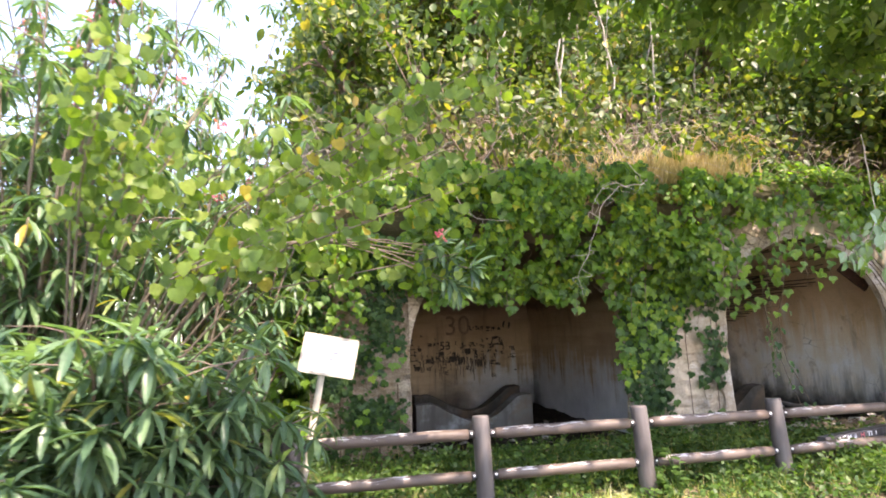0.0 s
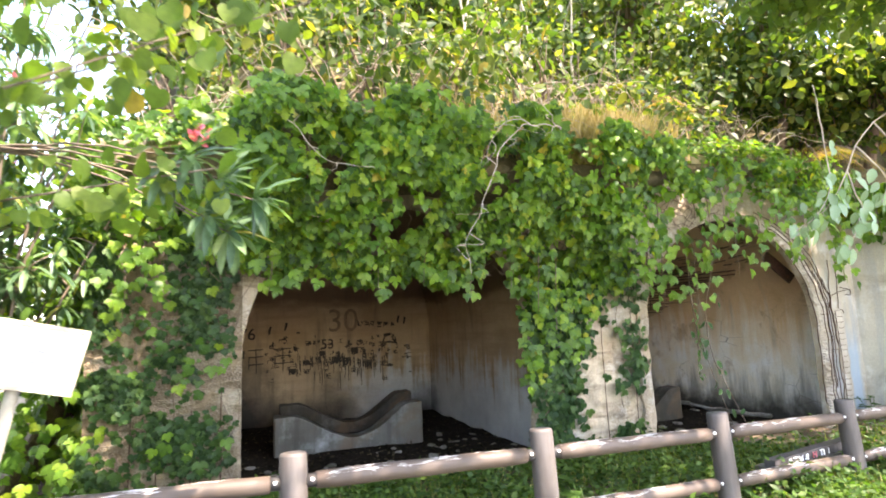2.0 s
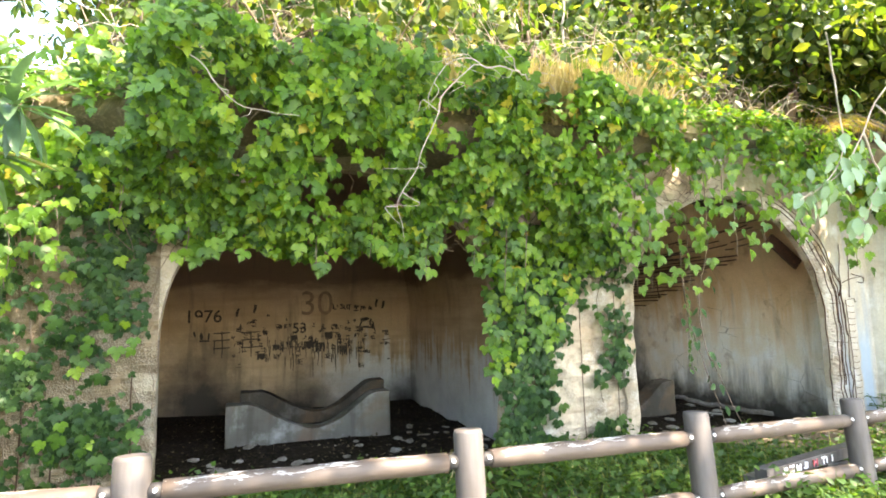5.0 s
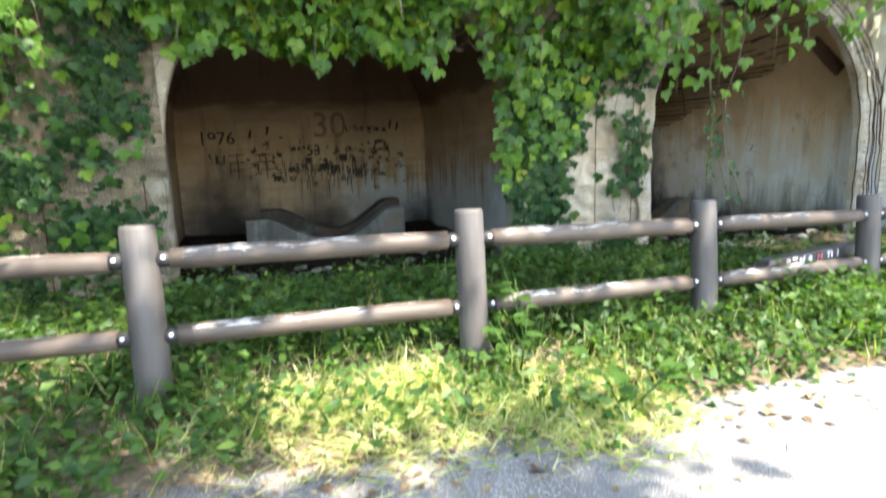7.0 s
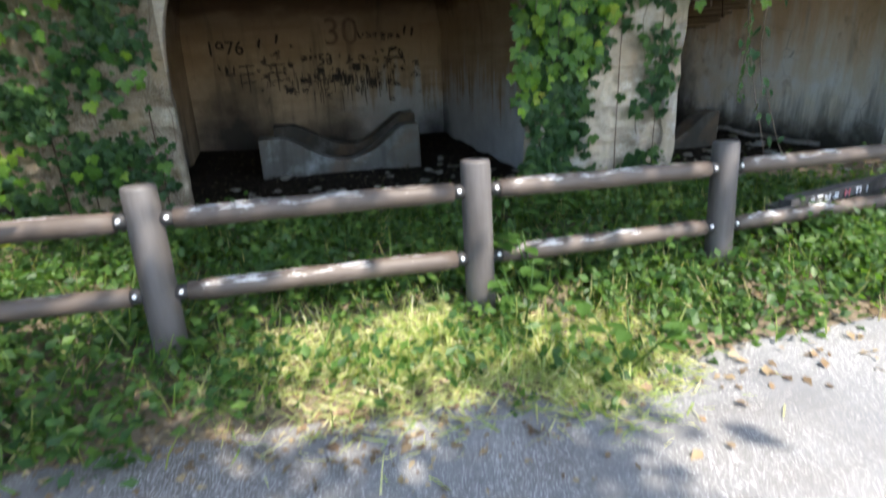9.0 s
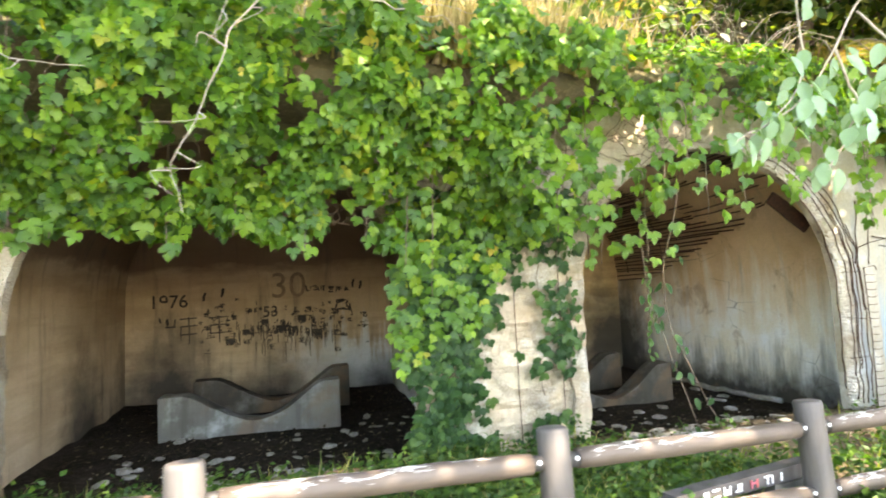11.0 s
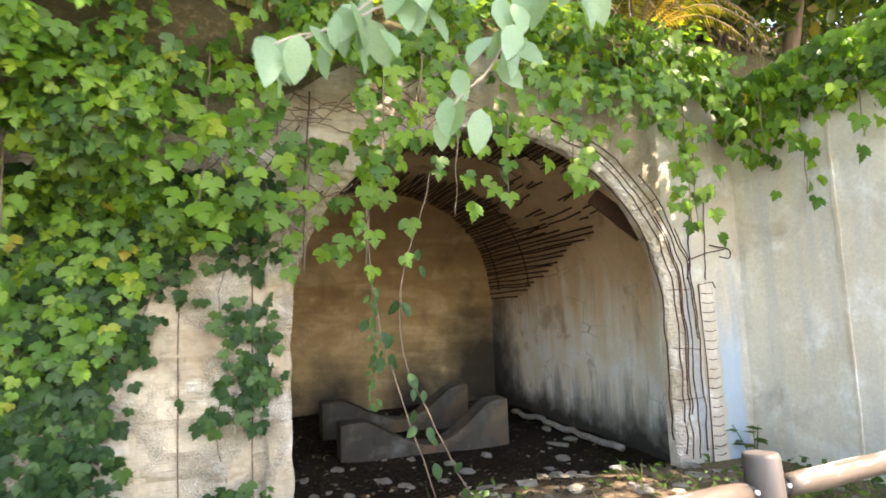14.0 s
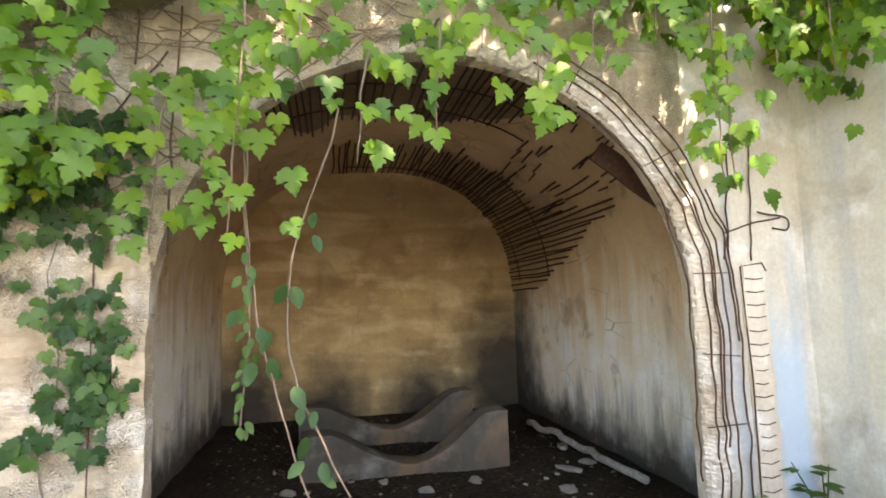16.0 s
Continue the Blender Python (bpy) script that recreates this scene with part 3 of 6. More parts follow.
BASE = lambda x: -0.35
PIERS = ((-0.25, 0.97), (3.97, 5.52), (8.55, 9.34))
pier_names = ("wall_pier_west", "wall_pier_middle", "wall_pier_east")
SHELL = 0.13          # depth of the arch shell
for (a, b), nm in zip(PIERS, pier_names):
    xs = list(np.linspace(a, b, max(8, int((b - a) / (0.1 if a > 8 else 0.03)))))
    structure(nm, facade_piece(nm, xs, BASE, top_of_wall, FRONT, FRONT + SHELL, M_EAST if a > 8 else (M_WALL if a > 3 else M_MUDDY), 40 if a > 8 else 110, 0.012 if a > 8 else 0.04), "crumbling whitish concrete pier streaked with brown stains", "wall")
for room, nm in zip(ROOMS, ("wall_head_1", "wall_head_2")):
    structure(nm, facade_piece(nm, arc_xs(room), lambda x, r=room: arch_top(x, r), top_of_wall, FRONT, FRONT + SHELL, M_WALL, 14), "stained concrete wall head over a round arch", "wall")

structure("trim_pier_jamb", rough_block("pier_jamb", (5.37, FRONT - 0.04, -0.2), (5.525, FRONT + 0.03, 2.02), M_WALL, 0.03, 0.034, 11), "ragged pale concrete strip left along the edge of the pier", "trim")
bars = []
for bx, z0, z1 in ((5.285, -0.1, 2.2), (4.86, 0.2, 1.7)):
    bars.append(([(bx + 0.012 * nz(z * 2, bx), FRONT - 0.03 - 0.008 * nz(z * 3, bx, 4), z) for z in np.linspace(z0, z1, 14)], 0.0042))
part("reinforcing_bar", tubes_mesh("reinforcing_bar", bars, M_RUST, 6), bpy.data.objects["wall_pier_middle"], "thin rusted bars laid bare in the concrete")


def vault_profile(mid, spring=1.45, half=2.1, rise=1.95, n=40):
    pts = []
    for k in range(n + 1):
        t = math.pi * k / n
        c, s = math.cos(t), math.sin(t)
        e = 2 / 2.4
        pts.append((mid - half * math.copysign(abs(c) ** e, c), spring + rise * s ** e))
    return pts


Y_IN, Y_BACK = FRONT + SHELL, 11.72
for i, room in enumerate(ROOMS):
    mid = room[0]
    n = i + 1
    # vault
    prof = vault_profile(mid)
    ys = np.linspace(Y_IN, Y_BACK + 0.2, 26)
    verts, faces = [], []
    for y in ys:
        for x, z in prof:
            d = 0.012 * nz(x * 3, y * 3, z * 3)
            verts.append((x + d, y, z + d))
        for x, z in prof:
            verts.append((mid + (x - mid) * 1.05, y, 1.45 + (z - 1.45) * 1.08))
    p = len(prof)
    w = 2 * p
    for j in range(len(ys) - 1):
        for k in range(p - 1):
            a = j * w + k
            faces.append((a, a + 1, a + w + 1, a + w))
            a += p
            faces.append((a, a + w, a + w + 1, a + 1))
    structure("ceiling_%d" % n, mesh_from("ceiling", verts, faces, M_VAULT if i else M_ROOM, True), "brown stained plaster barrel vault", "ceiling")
    for side, nm in ((-1, "west"), (1, "east")):
        x0 = mid + side * 2.1
        lo, hi = sorted((x0, x0 + side * 0.115))
        structure("wall_%s_room_%d" % (nm, n), rough_block("side_wall", (lo, Y_IN, -0.4), (hi, Y_BACK, 1.47), M_VAULT if i else M_ROOM_SIDE, 0.3, 0.012, n * 7), "plaster side wall with damp pale streaks and dark stains, darker towards the floor", "wall")
    structure("wall_back_room_%d" % n, rough_block("back_wall", (mid - 2.2, Y_BACK, -0.4), (mid + 2.2, Y_BACK + 0.3, 3.6), M_BROWN if i else M_ROOM, 0.4, 0.01, n), "ochre stained plaster back wall" if i else "smoke-stained plaster back wall covered with graffiti", "wall")
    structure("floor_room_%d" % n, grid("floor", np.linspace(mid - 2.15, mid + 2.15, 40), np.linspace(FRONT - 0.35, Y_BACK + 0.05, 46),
              lambda x, y, f=room[3]: f + 0.16 * (1 - smooth(FRONT - 0.3, FRONT + 0.9, y)) + 0.035 * nz(x * 2.2, y * 2.2) + 0.05 * smooth(0.0, 1.0, abs(nz(x * 0.9, y * 0.9, 5))), M_FLOOR), "earth floor darkened for the rooms' shade, littered with leaves and rubble", "floor")
structure("trim_wing_seam", rough_block("wing_seam", (9.328, 5.63, 0.0), (9.345, 5.66, 3.05), M_EAST, 0.08, 0.008, 6), "raised casting seam on the pale wing wall", "trim")
structure("wall_wing", rough_block("wing_wall", (9.34, 2.2, -0.2), (9.7, 6.9, 3.12), M_WING, 0.25, 0.012, 3), "pale concrete wing wall with blue-grey water streaks", "wall")


# ---- hillside ----
def lip_y(x):
    """Front edge of the earth above the wall: it overhangs the western arch."""
    return 5.75 + 0.75 * smooth(4.8, 6.6, x) + 0.6 * (1 - smooth(0.3, 1.1, x)) + 1.0 * (1 - smooth(-0.75, -0.1, x)) + 0.2 * nz(x * 0.7, 1.5)


def hill_z(x, y):
    d = max(0.0, y - lip_y(x))
    z = 3.2 + 0.38 * smooth(5.0, 6.4, x) + 0.72 * d - 0.006 * d * d
    z += 0.35 * nz(x * 0.5, y * 0.5) * smooth(0, 2, d) + 0.07 * nz(x * 2, y * 2)
    west = smooth(-1.2, 0.2, x + 0.05 * d)
    return z * (0.06 + 0.94 * west)


hv, hf = [], []
hxs = list(np.linspace(-7, 13, 81)) + [16, 20, 26, 34, 46, 60]
hds = [0, 0.15, 0.35, 0.6, 0.9, 1.3, 1.8, 2.5, 3.4, 4.6, 6, 8, 11, 15, 20, 27, 36]
for x in hxs:
    hv.append((x, lip_y(x) + 0.5, hill_z(x, lip_y(x)) - 0.35))
    for d in hds:
        y = lip_y(x) + d
        hv.append((x, y, hill_z(x, y) - (0.12 if d == 0 else 0)))
w = len(hds) + 1
for i in range(len(hxs) - 1):
    for k in range(w - 1):
        a = i * w + k
        hf.append((a, a + w, a + w + 1, a + 1))
structure("hillside", mesh_from("hillside", hv, hf, M_HILL, True), "steep overgrown earth bank above the ruin", "ground")


# ---- concrete cradles ----
def cradle_mesh(length, height, dip, depth, skew, material):
    """A saddle block: flat-topped ends and a hollow worn between them."""
    n = 28
    verts, faces = [], []
    for y in (0, depth):
        for k in range(n + 1):
            u = k / n
            v = min(1.0, max(0.0, (u - 0.13) / 0.75))
            hollow = math.sin(math.pi * v ** 1.12) ** 1.15
            z = height * (1 + skew * u) - dip * hollow + 0.014 * nz(u * 9, y * 5, length) + 0.01 * nz(u * 27, y * 9, length)
            verts.append((u * length, y + 0.008 * nz(u * 7, 3), 0.07 * smooth(0.12, 0.3, u) * (1 - smooth(0.62, 0.8, u)) - 0.06))
            verts.append((u * length, y + 0.008 * nz(u * 7, 8), z))
    w = 2 * (n + 1)
    for k in range(n):
        a = 2 * k
        faces.append((a, a + 2, a + 3, a + 1))
        faces.append((a + w, a + w + 1, a + w + 3, a + w + 2))
        faces.append((a + 1, a + 3, a + w + 3, a + w + 1))
    faces.append((0, 1, w + 1, w))
    a = 2 * n
    faces.append((a, a + w, a + w + 1, a + 1))
    me = mesh_from("cradle", verts, faces, material)
    return me


def cradle(x, y, z, turn, length=2.06, height=0.5, dip=0.37, skew=0.12, material=M_CRADLE):
    ob = new("tank_cradle", cradle_mesh(length, height, dip, 0.3, skew, material))
    ob.matrix_basis = pose(x, y, z, 0, 0, turn)
    bv = ob.modifiers.new("edge", "BEVEL")
    bv.width, bv.segments, bv.limit_method = 0.015, 2, "ANGLE"
    return tagged(ob, "grey concrete saddle block with hollowed top on earth floor", "concrete block", "tank cradles")


cradle(1.44, 9.05, -0.05, -1)
cradle(1.62, 10.25, -0.05, -1, 2.1, 0.5, 0.37, 0.15, M_CRADLE_SHADED)
cradle(6.12, 8.75, -0.12, 0, 1.92, 0.4, 0.36, 0.3, M_CRADLE_SHADED)
cradle(6.05, 9.95, -0.12, 0, 1.95, 0.45, 0.33, 0.2, M_CRADLE_SHADED)


# ---- fence ----
fence = empty("fence", pose(0, 0, 0), "brown moulded log fence with peeling paint along the path", "fence")
POSTS = ((-2.0, 4.3, 1.0), (-0.36, 4.28, 1.0), (1.17, 4.21, 0.985), (2.61, 4.16, 0.97), (4.08, 4.23, 0.925), (5.68, 4.42, 0.86), (7.27, 4.55, 0.84), (8.85, 4.7, 0.83))
LEAN_Y = -0.06


def lathe(profile, sides=20):
    verts, faces = [], []
    for r, z in profile:
        for k in range(sides):
            t = 2 * math.pi * k / sides
            verts.append((r * math.cos(t), r * math.sin(t), z))
    for i in range(len(profile) - 1):
        for k in range(sides):
            k2 = (k + 1) % sides
            faces.append((i * sides + k, i * sides + k2, (i + 1) * sides + k2, (i + 1) * sides + k))
    faces.append(tuple(range(sides - 1, -1, -1)))
    n = (len(profile) - 1) * sides
    faces.append(tuple(range(n, n + sides)))
    return verts, faces


post_me = mesh_from("post", *lathe([(0.074, -0.3), (0.073, 0.3), (0.072, 0.6), (0.071, 0.835), (0.066, 0.85), (0.055, 0.853)]), M_POST, True)


def on_post(i, drop):
    x, y, z = POSTS[i]
    return Vector((x, y + LEAN_Y * drop / 0.8, z - drop))


for i, (x, y, z) in enumerate(POSTS):
    lean = math.degrees(math.atan2(-LEAN_Y, 0.8))
    foot = on_post(i, 0.853)
    part("post", post_me, fence, "" if i else "leaning grey-brown post", Matrix.Translation(foot) @ pose(0, 0, 0, -lean) @ pose(0, 0, 0, 0, 0, 37 * i))
for i in range(len(POSTS) - 1):
    for drop, r in ((0.148, 0.047), (0.475, 0.045)):
        a, b = on_post(i, drop), on_post(i + 1, drop)
        d = (b - a)
        L = d.length
        d.normalize()
        gap = 0.115
        pts = [(gap + (L - 2 * gap) * k / 12, 0.004 * nz(k * 0.7, i, drop * 9), 0.004 * nz(k * 0.7, i + 9, drop * 9)) for k in range(13)]
        rad = [r * (0.93 if k in (0, 12) else 1 + 0.03 * nz(k * 1.3, i * 3, drop)) for k in range(13)]
        me = mesh_from("rail", *tube(pts, rad, 14), M_RAIL, True)
        turn = Matrix.Translation(a) @ d.to_track_quat("X", "Z").to_matrix().to_4x4()
        rail = part("rail", me, fence, "brown log rail with white flaking paint and sunlight painted along its top", turn)
        for u in (0.092, L - 0.092):
            me = mesh_from("sleeve", *tube([(u - 0.03, 0, 0), (u + 0.03, 0, 0)], 0.034, 12), M_STUB, True)
            part("sleeve", me, rail, "dark sleeve")
            bolt = mesh_from("bolt", *tube([(u, -0.03, 0.012), (u, -0.041, 0.014)], 0.009, 8), M_RAILING)
            part("bolt", bolt, rail, "pale bolt head")


# ---- signboard ----
sign = empty("signboard", pose(-0.06, 4.42, 0.2), "white signboard with wooden frame on a leaning pale post", "sign")
tilt = pose(0.0, 0, 1.33, -6, 12.5, 3)
part("board", box_mesh("board", (-0.21, -0.009, -0.145), (0.21, 0.009, 0.145), M_WHITE), sign, "white board with faded grey writing", tilt)
for lo, hi in (((-0.23, -0.016, 0.142), (0.23, 0.016, 0.164)), ((-0.23, -0.016, -0.164), (0.23, 0.016, -0.142)), ((-0.23, -0.016, -0.142), (-0.208, 0.016, 0.142)), ((0.208, -0.016, -0.142), (0.23, 0.016, 0.142))):
    part("frame_strip", box_mesh("frame_strip", lo, hi, M_WOOD, 0.003), sign, "weathered wooden strip", tilt)
part("post", mesh_from("post", *tube([(-0.3, 0.04, -0.15), (-0.17, 0.04, 0.6), (-0.01, 0.04, 1.45)], 0.03, 10), M_WOOD, True), sign, "pale wooden post")
for k, (z, a, b) in enumerate(((0.07, -0.06, 0.04), (0.025, -0.1, 0.07), (0.025, 0.09, 0.13), (-0.03, -0.03, 0.04), (-0.065, 0.04, 0.11))):
    part("writing", box_mesh("writing", (a, -0.0125, z), (b, -0.0095, z + 0.011), M_INK), sign, "", tilt)


# ---- plants ----
def leafy(thing, name, shape, pos, along, normal, size, material, label=""):
    return part(name, scatter(name, shape, np.asarray(pos), np.asarray(along), np.asarray(normal), np.asarray(size), material), thing, label, kind="stuff")


# creeper over the ruin
def curtain_bottom(x):
    """Lower edge of the hanging leaves."""
    z = 2.05 + 0.12 * nz(x * 1.9, 7) + 0.1 * nz(x * 5.5, 2)
    z += 0.35 * (1 - smooth(0.7, 1.3, x)) - 0.28 * math.exp(-((x - 4.1) / 0.35) ** 2)
    z += 0.2 * smooth(5.2, 6.0, x) + 0.35 * smooth(7.6, 9.0, x)
    return z


def curtain_y(x, z):
    """How far the leaves stand out: most at the brow, least below."""
    brow = lip_y(x) - 0.25
    low = FRONT - 0.2
    u = smooth(2.0, 3.0, z)
    return low + (brow - low) * u


def creeper_points(count):
    pos, nor = [], []
    while len(pos) < count:
        x = rng.uniform(-0.6, 9.3)
        zb = curtain_bottom(x)
        z = zb + (3.55 - zb) * rng.random()
        thin = smooth(4.6, 5.4, x)
        keep = 1.0 - 0.88 * smooth(0.0, 0.24, nz(x * 2.1, z * 2.1, 3)) - 0.3 * smooth(0.05, 0.3, nz(x * 5, z * 5, 6))
        if thin > 0:
            keep *= 1 - thin * (1 - 0.5 * smooth(2.95, 3.25, z + 0.25 * nz(x * 2, 4)))
        if x < 0.9:
            keep *= 0.42 if x > 0.25 else 0.24
        if rng.random() > keep:
            continue
        bulge = 0.34 * nz(x * 1.5, z * 1.9, 9) + 0.12 * nz(x * 4, z * 4, 2)
        pos.append((x, curtain_y(x, z) + rng.uniform(-0.12, 0.12) + bulge, z))
        nor.append((0.7 * rng.normal(), -1.0, 0.6 + 0.75 * rng.normal()))
    return np.array(pos), np.array(nor)


ivy = empty("creeper", pose(0, 0, 0), "bright green broad-leaved creeper hanging over the ruin's arches", "vine")
pos, nor = creeper_points(8200)
along = np.column_stack([rng.normal(0, 0.8, len(pos)), rng.normal(-0.45, 0.45, len(pos)), -np.ones(len(pos))])
leafy(ivy, "leaves", IVY, pos, along, nor, 0.042 + 0.062 * rng.random(len(pos)) ** 1.3, M_IVY)
# leaves over the brow, lying back onto the bank
n = 2600
x = rng.uniform(-0.6, 9.0, n)
d = rng.uniform(-0.2, 0.7, n)
y = np.array([lip_y(a) for a in x]) + d
z = np.array([hill_z(a, b) for a, b in zip(x, y)]) + rng.uniform(0.03, 0.2, n)
leafy(ivy, "brow_leaves", IVY, np.column_stack([x, y, z]), np.column_stack([rng.normal(0, 0.6, n), -np.ones(n), rng.normal(-0.3, 0.3, n)]), np.column_stack([rng.normal(0, 0.3, n), rng.normal(-0.6, 0.3, n), np.ones(n)]), rng.uniform(0.05, 0.1, n), M_IVY)
n = 620
y = rng.uniform(4.2, 6.5, n)
z = 3.3 - 0.85 * rng.random(n) ** 1.6 * (0.55 + 0.9 * np.array([max(0.0, nz(a * 2.2, 5)) for a in y]) * 2)
x = 9.3 - rng.uniform(0.0, 0.16, n)
leafy(ivy, "wing_leaves", IVY, np.column_stack([x, y, z]), np.column_stack([rng.normal(-0.3, 0.3, n), rng.normal(0, 0.5, n), -np.ones(n)]), np.column_stack([-np.ones(n), rng.normal(-0.4, 0.4, n), rng.normal(0.5, 0.4, n)]), rng.uniform(0.05, 0.1, n), M_IVY)
# sunlit leaves over the outer side of the wall
n = 2300
x = rng.uniform(-0.95, 0.15, n)
y = rng.uniform(6.6, 10.5, n)
z = 0.15 + 3.1 * rng.random(n)
x = np.where(y > 6.95, np.minimum(x, 0.22) - 0.1 * np.abs(rng.normal(size=n)), np.minimum(x, -0.3))
leafy(ivy, "side_leaves", IVY, np.column_stack([x, y, z]), np.column_stack([rng.normal(0, 0.5, n), rng.normal(-0.4, 0.4, n), -np.ones(n)]), np.column_stack([rng.normal(-0.6, 0.5, n), -np.ones(n), rng.normal(0.6, 0.5, n)]), rng.uniform(0.07, 0.13, n), M_IVY)
# darker small leaves over the piers
pos, nor = [], []
while len(pos) < 4600:
    if rng.random() < 0.5:
        x, z = rng.uniform(-0.25, 0.93), rng.uniform(0.1, 3.0)
        keep = 0.7 - 0.6 * smooth(0.55, 0.85, x) * smooth(2.6, 1.2, z)
        keep *= 0.12 + 0.88 * smooth(-0.15, 0.25, nz(x * 2.2, z * 2.2, 1))
    else:
        x, z = rng.uniform(3.9, 5.5), rng.uniform(0.15, 2.4)
        edge = 4.75 - 0.25 * math.sin(z * 2.1)
        keep = 0.75 * (1 - smooth(edge - 0.3, edge + 0.15, x)) + 0.5 * smooth(1.6, 2.3, z) + 0.9 * math.exp(-((x - 5.2 + 0.12 * math.sin(z * 4)) / 0.16) ** 2) * smooth(-0.15, 0.1, nz(7, z * 2.5))
        keep *= 0.3 + 0.7 * smooth(-0.15, 0.15, nz(x * 2.6, z * 2.6, 4))
    if rng.random() < keep:
        pos.append((x, FRONT - rng.uniform(0.02, 0.1), z))
        nor.append((0.45 * rng.normal(), -1.0, 0.4 + 0.4 * rng.normal()))
pos, nor = np.array(pos), np.array(nor)
bright = []
while len(bright) < 420:
    x, z = rng.uniform(3.75, 5.3), rng.uniform(0.9, 2.3)
    if z > 0.9 + 1.1 * smooth(3.9, 5.2, x) + 0.25 * nz(x * 3, 2) and rng.random() < 0.9 - 0.35 * smooth(4.6, 5.2, x):
        bright.append((x, FRONT - rng.uniform(0.06, 0.24), z))
for k in range(110):
    x, z = rng.uniform(-0.75, 0.85), rng.uniform(0.5, 2.7)
    if nz(x * 2.5, z * 2.5, 8) > -0.08 or x < -0.2:
        bright.append((x, FRONT - rng.uniform(0.05, 0.3), z))
bright = np.array(bright)
nb = len(bright)
leafy(ivy, "low_leaves", IVY, bright, np.column_stack([rng.normal(0, 0.5, nb), rng.normal(-0.4, 0.3, nb), -np.ones(nb)]), np.column_stack([rng.normal(0, 0.3, nb), -np.ones(nb), rng.normal(0.5, 0.35, nb)]), rng.uniform(0.045, 0.1, nb), M_IVY)
along = np.column_stack([rng.normal(0, 0.6, len(pos)), rng.normal(-0.2, 0.2, len(pos)), -np.ones(len(pos))])
leafy(ivy, "pier_leaves", IVY, pos, along, nor, np.where(pos[:, 0] > 3, rng.uniform(0.05, 0.092, len(pos)), rng.uniform(0.03, 0.075, len(pos))), M_IVY_DARK, "small dark green leaves")
runs = []
for k in range(44):
    x = rng.uniform(-0.2, 5.4)
    z0, z1 = rng.uniform(0.1, 1.2), rng.uniform(2.2, 3.3)
    if 0.95 < x < 3.95:
        z0 = 2.1
    pts = []
    for s in np.linspace(0, 1, 12):
        z = z0 + (z1 - z0) * s
        pts.append((x + 0.3 * nz(k, s * 3) + 0.08 * nz(k, s * 9), FRONT - 0.015 if z < 2 else curtain_y(x, z) + 0.1, z))
    runs.append((pts, [0.0045 - 0.002 * s for s in np.linspace(0, 1, 12)]))
for k in range(130):
    x, z = rng.uniform(4.2, 6.9), rng.uniform(2.0, 3.3)
    if z < arch_top(x, ROOMS[1]) + 0.06 and x > ROOMS[1][1]:
        continue
    a = rng.uniform(-0.9, 0.9)
    pts = [(x + 0.5 * s * math.cos(a) + 0.04 * nz(k, s * 5), FRONT - 0.03, z + 0.5 * s * math.sin(a) + 0.06 * nz(k + 9, s * 5)) for s in np.linspace(-0.5, 0.5, 8)]
    runs.append((pts, 0.004))
part("stem_tangle", tubes_mesh("stem_tangle", runs, M_STEM, 5), ivy, "thin brown clinging stems", kind="stuff")

# bushes on the bank
bank = empty("bank_bushes", pose(0, 0, 0), "sunlit mixed bushes and saplings crowding the bank", "bushes", kind="stuff")
pos, size, runs = [], [], []
for k in range(430):
    x, d = rng.uniform(-1.2, 15), 0.5 + 11 * rng.random() ** 1.5
    if x < -0.3:
        d = 7 + 0.4 * d
    y = lip_y(x) + d
    z = hill_z(x, y)
    h = rng.uniform(0.4, 1.2) + 0.32 * d * rng.random()
    if 4.2 < x < 7.4 and d < 1.4:
        h *= 0.45
    for q in range(1 + int(h * 2.4)):
        c0 = np.array([x + rng.normal(0, 0.35), y + rng.normal(0, 0.3), z + h * rng.uniform(0.25, 1.05)])
        cl = 24
        pos.append(rng.normal(size=(cl, 3)) * np.array([0.24, 0.24, 0.15]) + c0)
        size.append(rng.uniform(0.08, 0.16, cl) * (1 + 0.07 * d))
        runs.append(([(x, y, z - 0.1), (x * 0.6 + c0[0] * 0.4, y, z * 0.5 + c0[2] * 0.5), tuple(c0)], [0.016, 0.011, 0.004]))
pos, size = np.vstack(pos), np.concatenate(size)
n = len(pos)
leafy(bank, "leaves", OVAL, pos, rand_dirs(n, (0, -0.5, -0.6)), rand_dirs(n, (0, -0.8, 1.2)), size, M_BUSH)
part("stem_tangle", tubes_mesh("stem_tangle", runs, M_STEM, 5), bank, kind="stuff")

runs = []
for k in range(260):
    x, d = rng.uniform(-0.8, 9.0), rng.uniform(0.0, 2.2)
    y = lip_y(x) + d
    z = hill_z(x, y)
    a, L = rng.uniform(0, 6.28), rng.uniform(0.4, 1.3)
    up = rng.uniform(-0.1, 0.9)
    pts = [(x, y, z), (x + 0.4 * L * math.cos(a), y - 0.15 * L, z + (0.25 + 0.4 * up) * L), (x + L * math.cos(a), y - 0.35 * L, z + up * L)]
    runs.append((supple(pts, 0.06), list(np.linspace(0.006, 0.002, 11))))
for k in range(14):
    x, d = rng.uniform(1.0, 9.5), rng.uniform(2.0, 4.5)
    y = lip_y(x) + d
    z = hill_z(x, y)
    runs.append((supple([(x, y, z - 0.1), (x + rng.normal(0, 0.15), y, z + 1.2), (x + rng.normal(0, 0.3), y - 0.3, z + 2.6)], 0.06), list(np.linspace(0.028, 0.012, 11))))
part("dry_stems", tubes_mesh("dry_stems", runs, M_TWIG, 5), bank, "pale dry stems and bare saplings", kind="stuff")

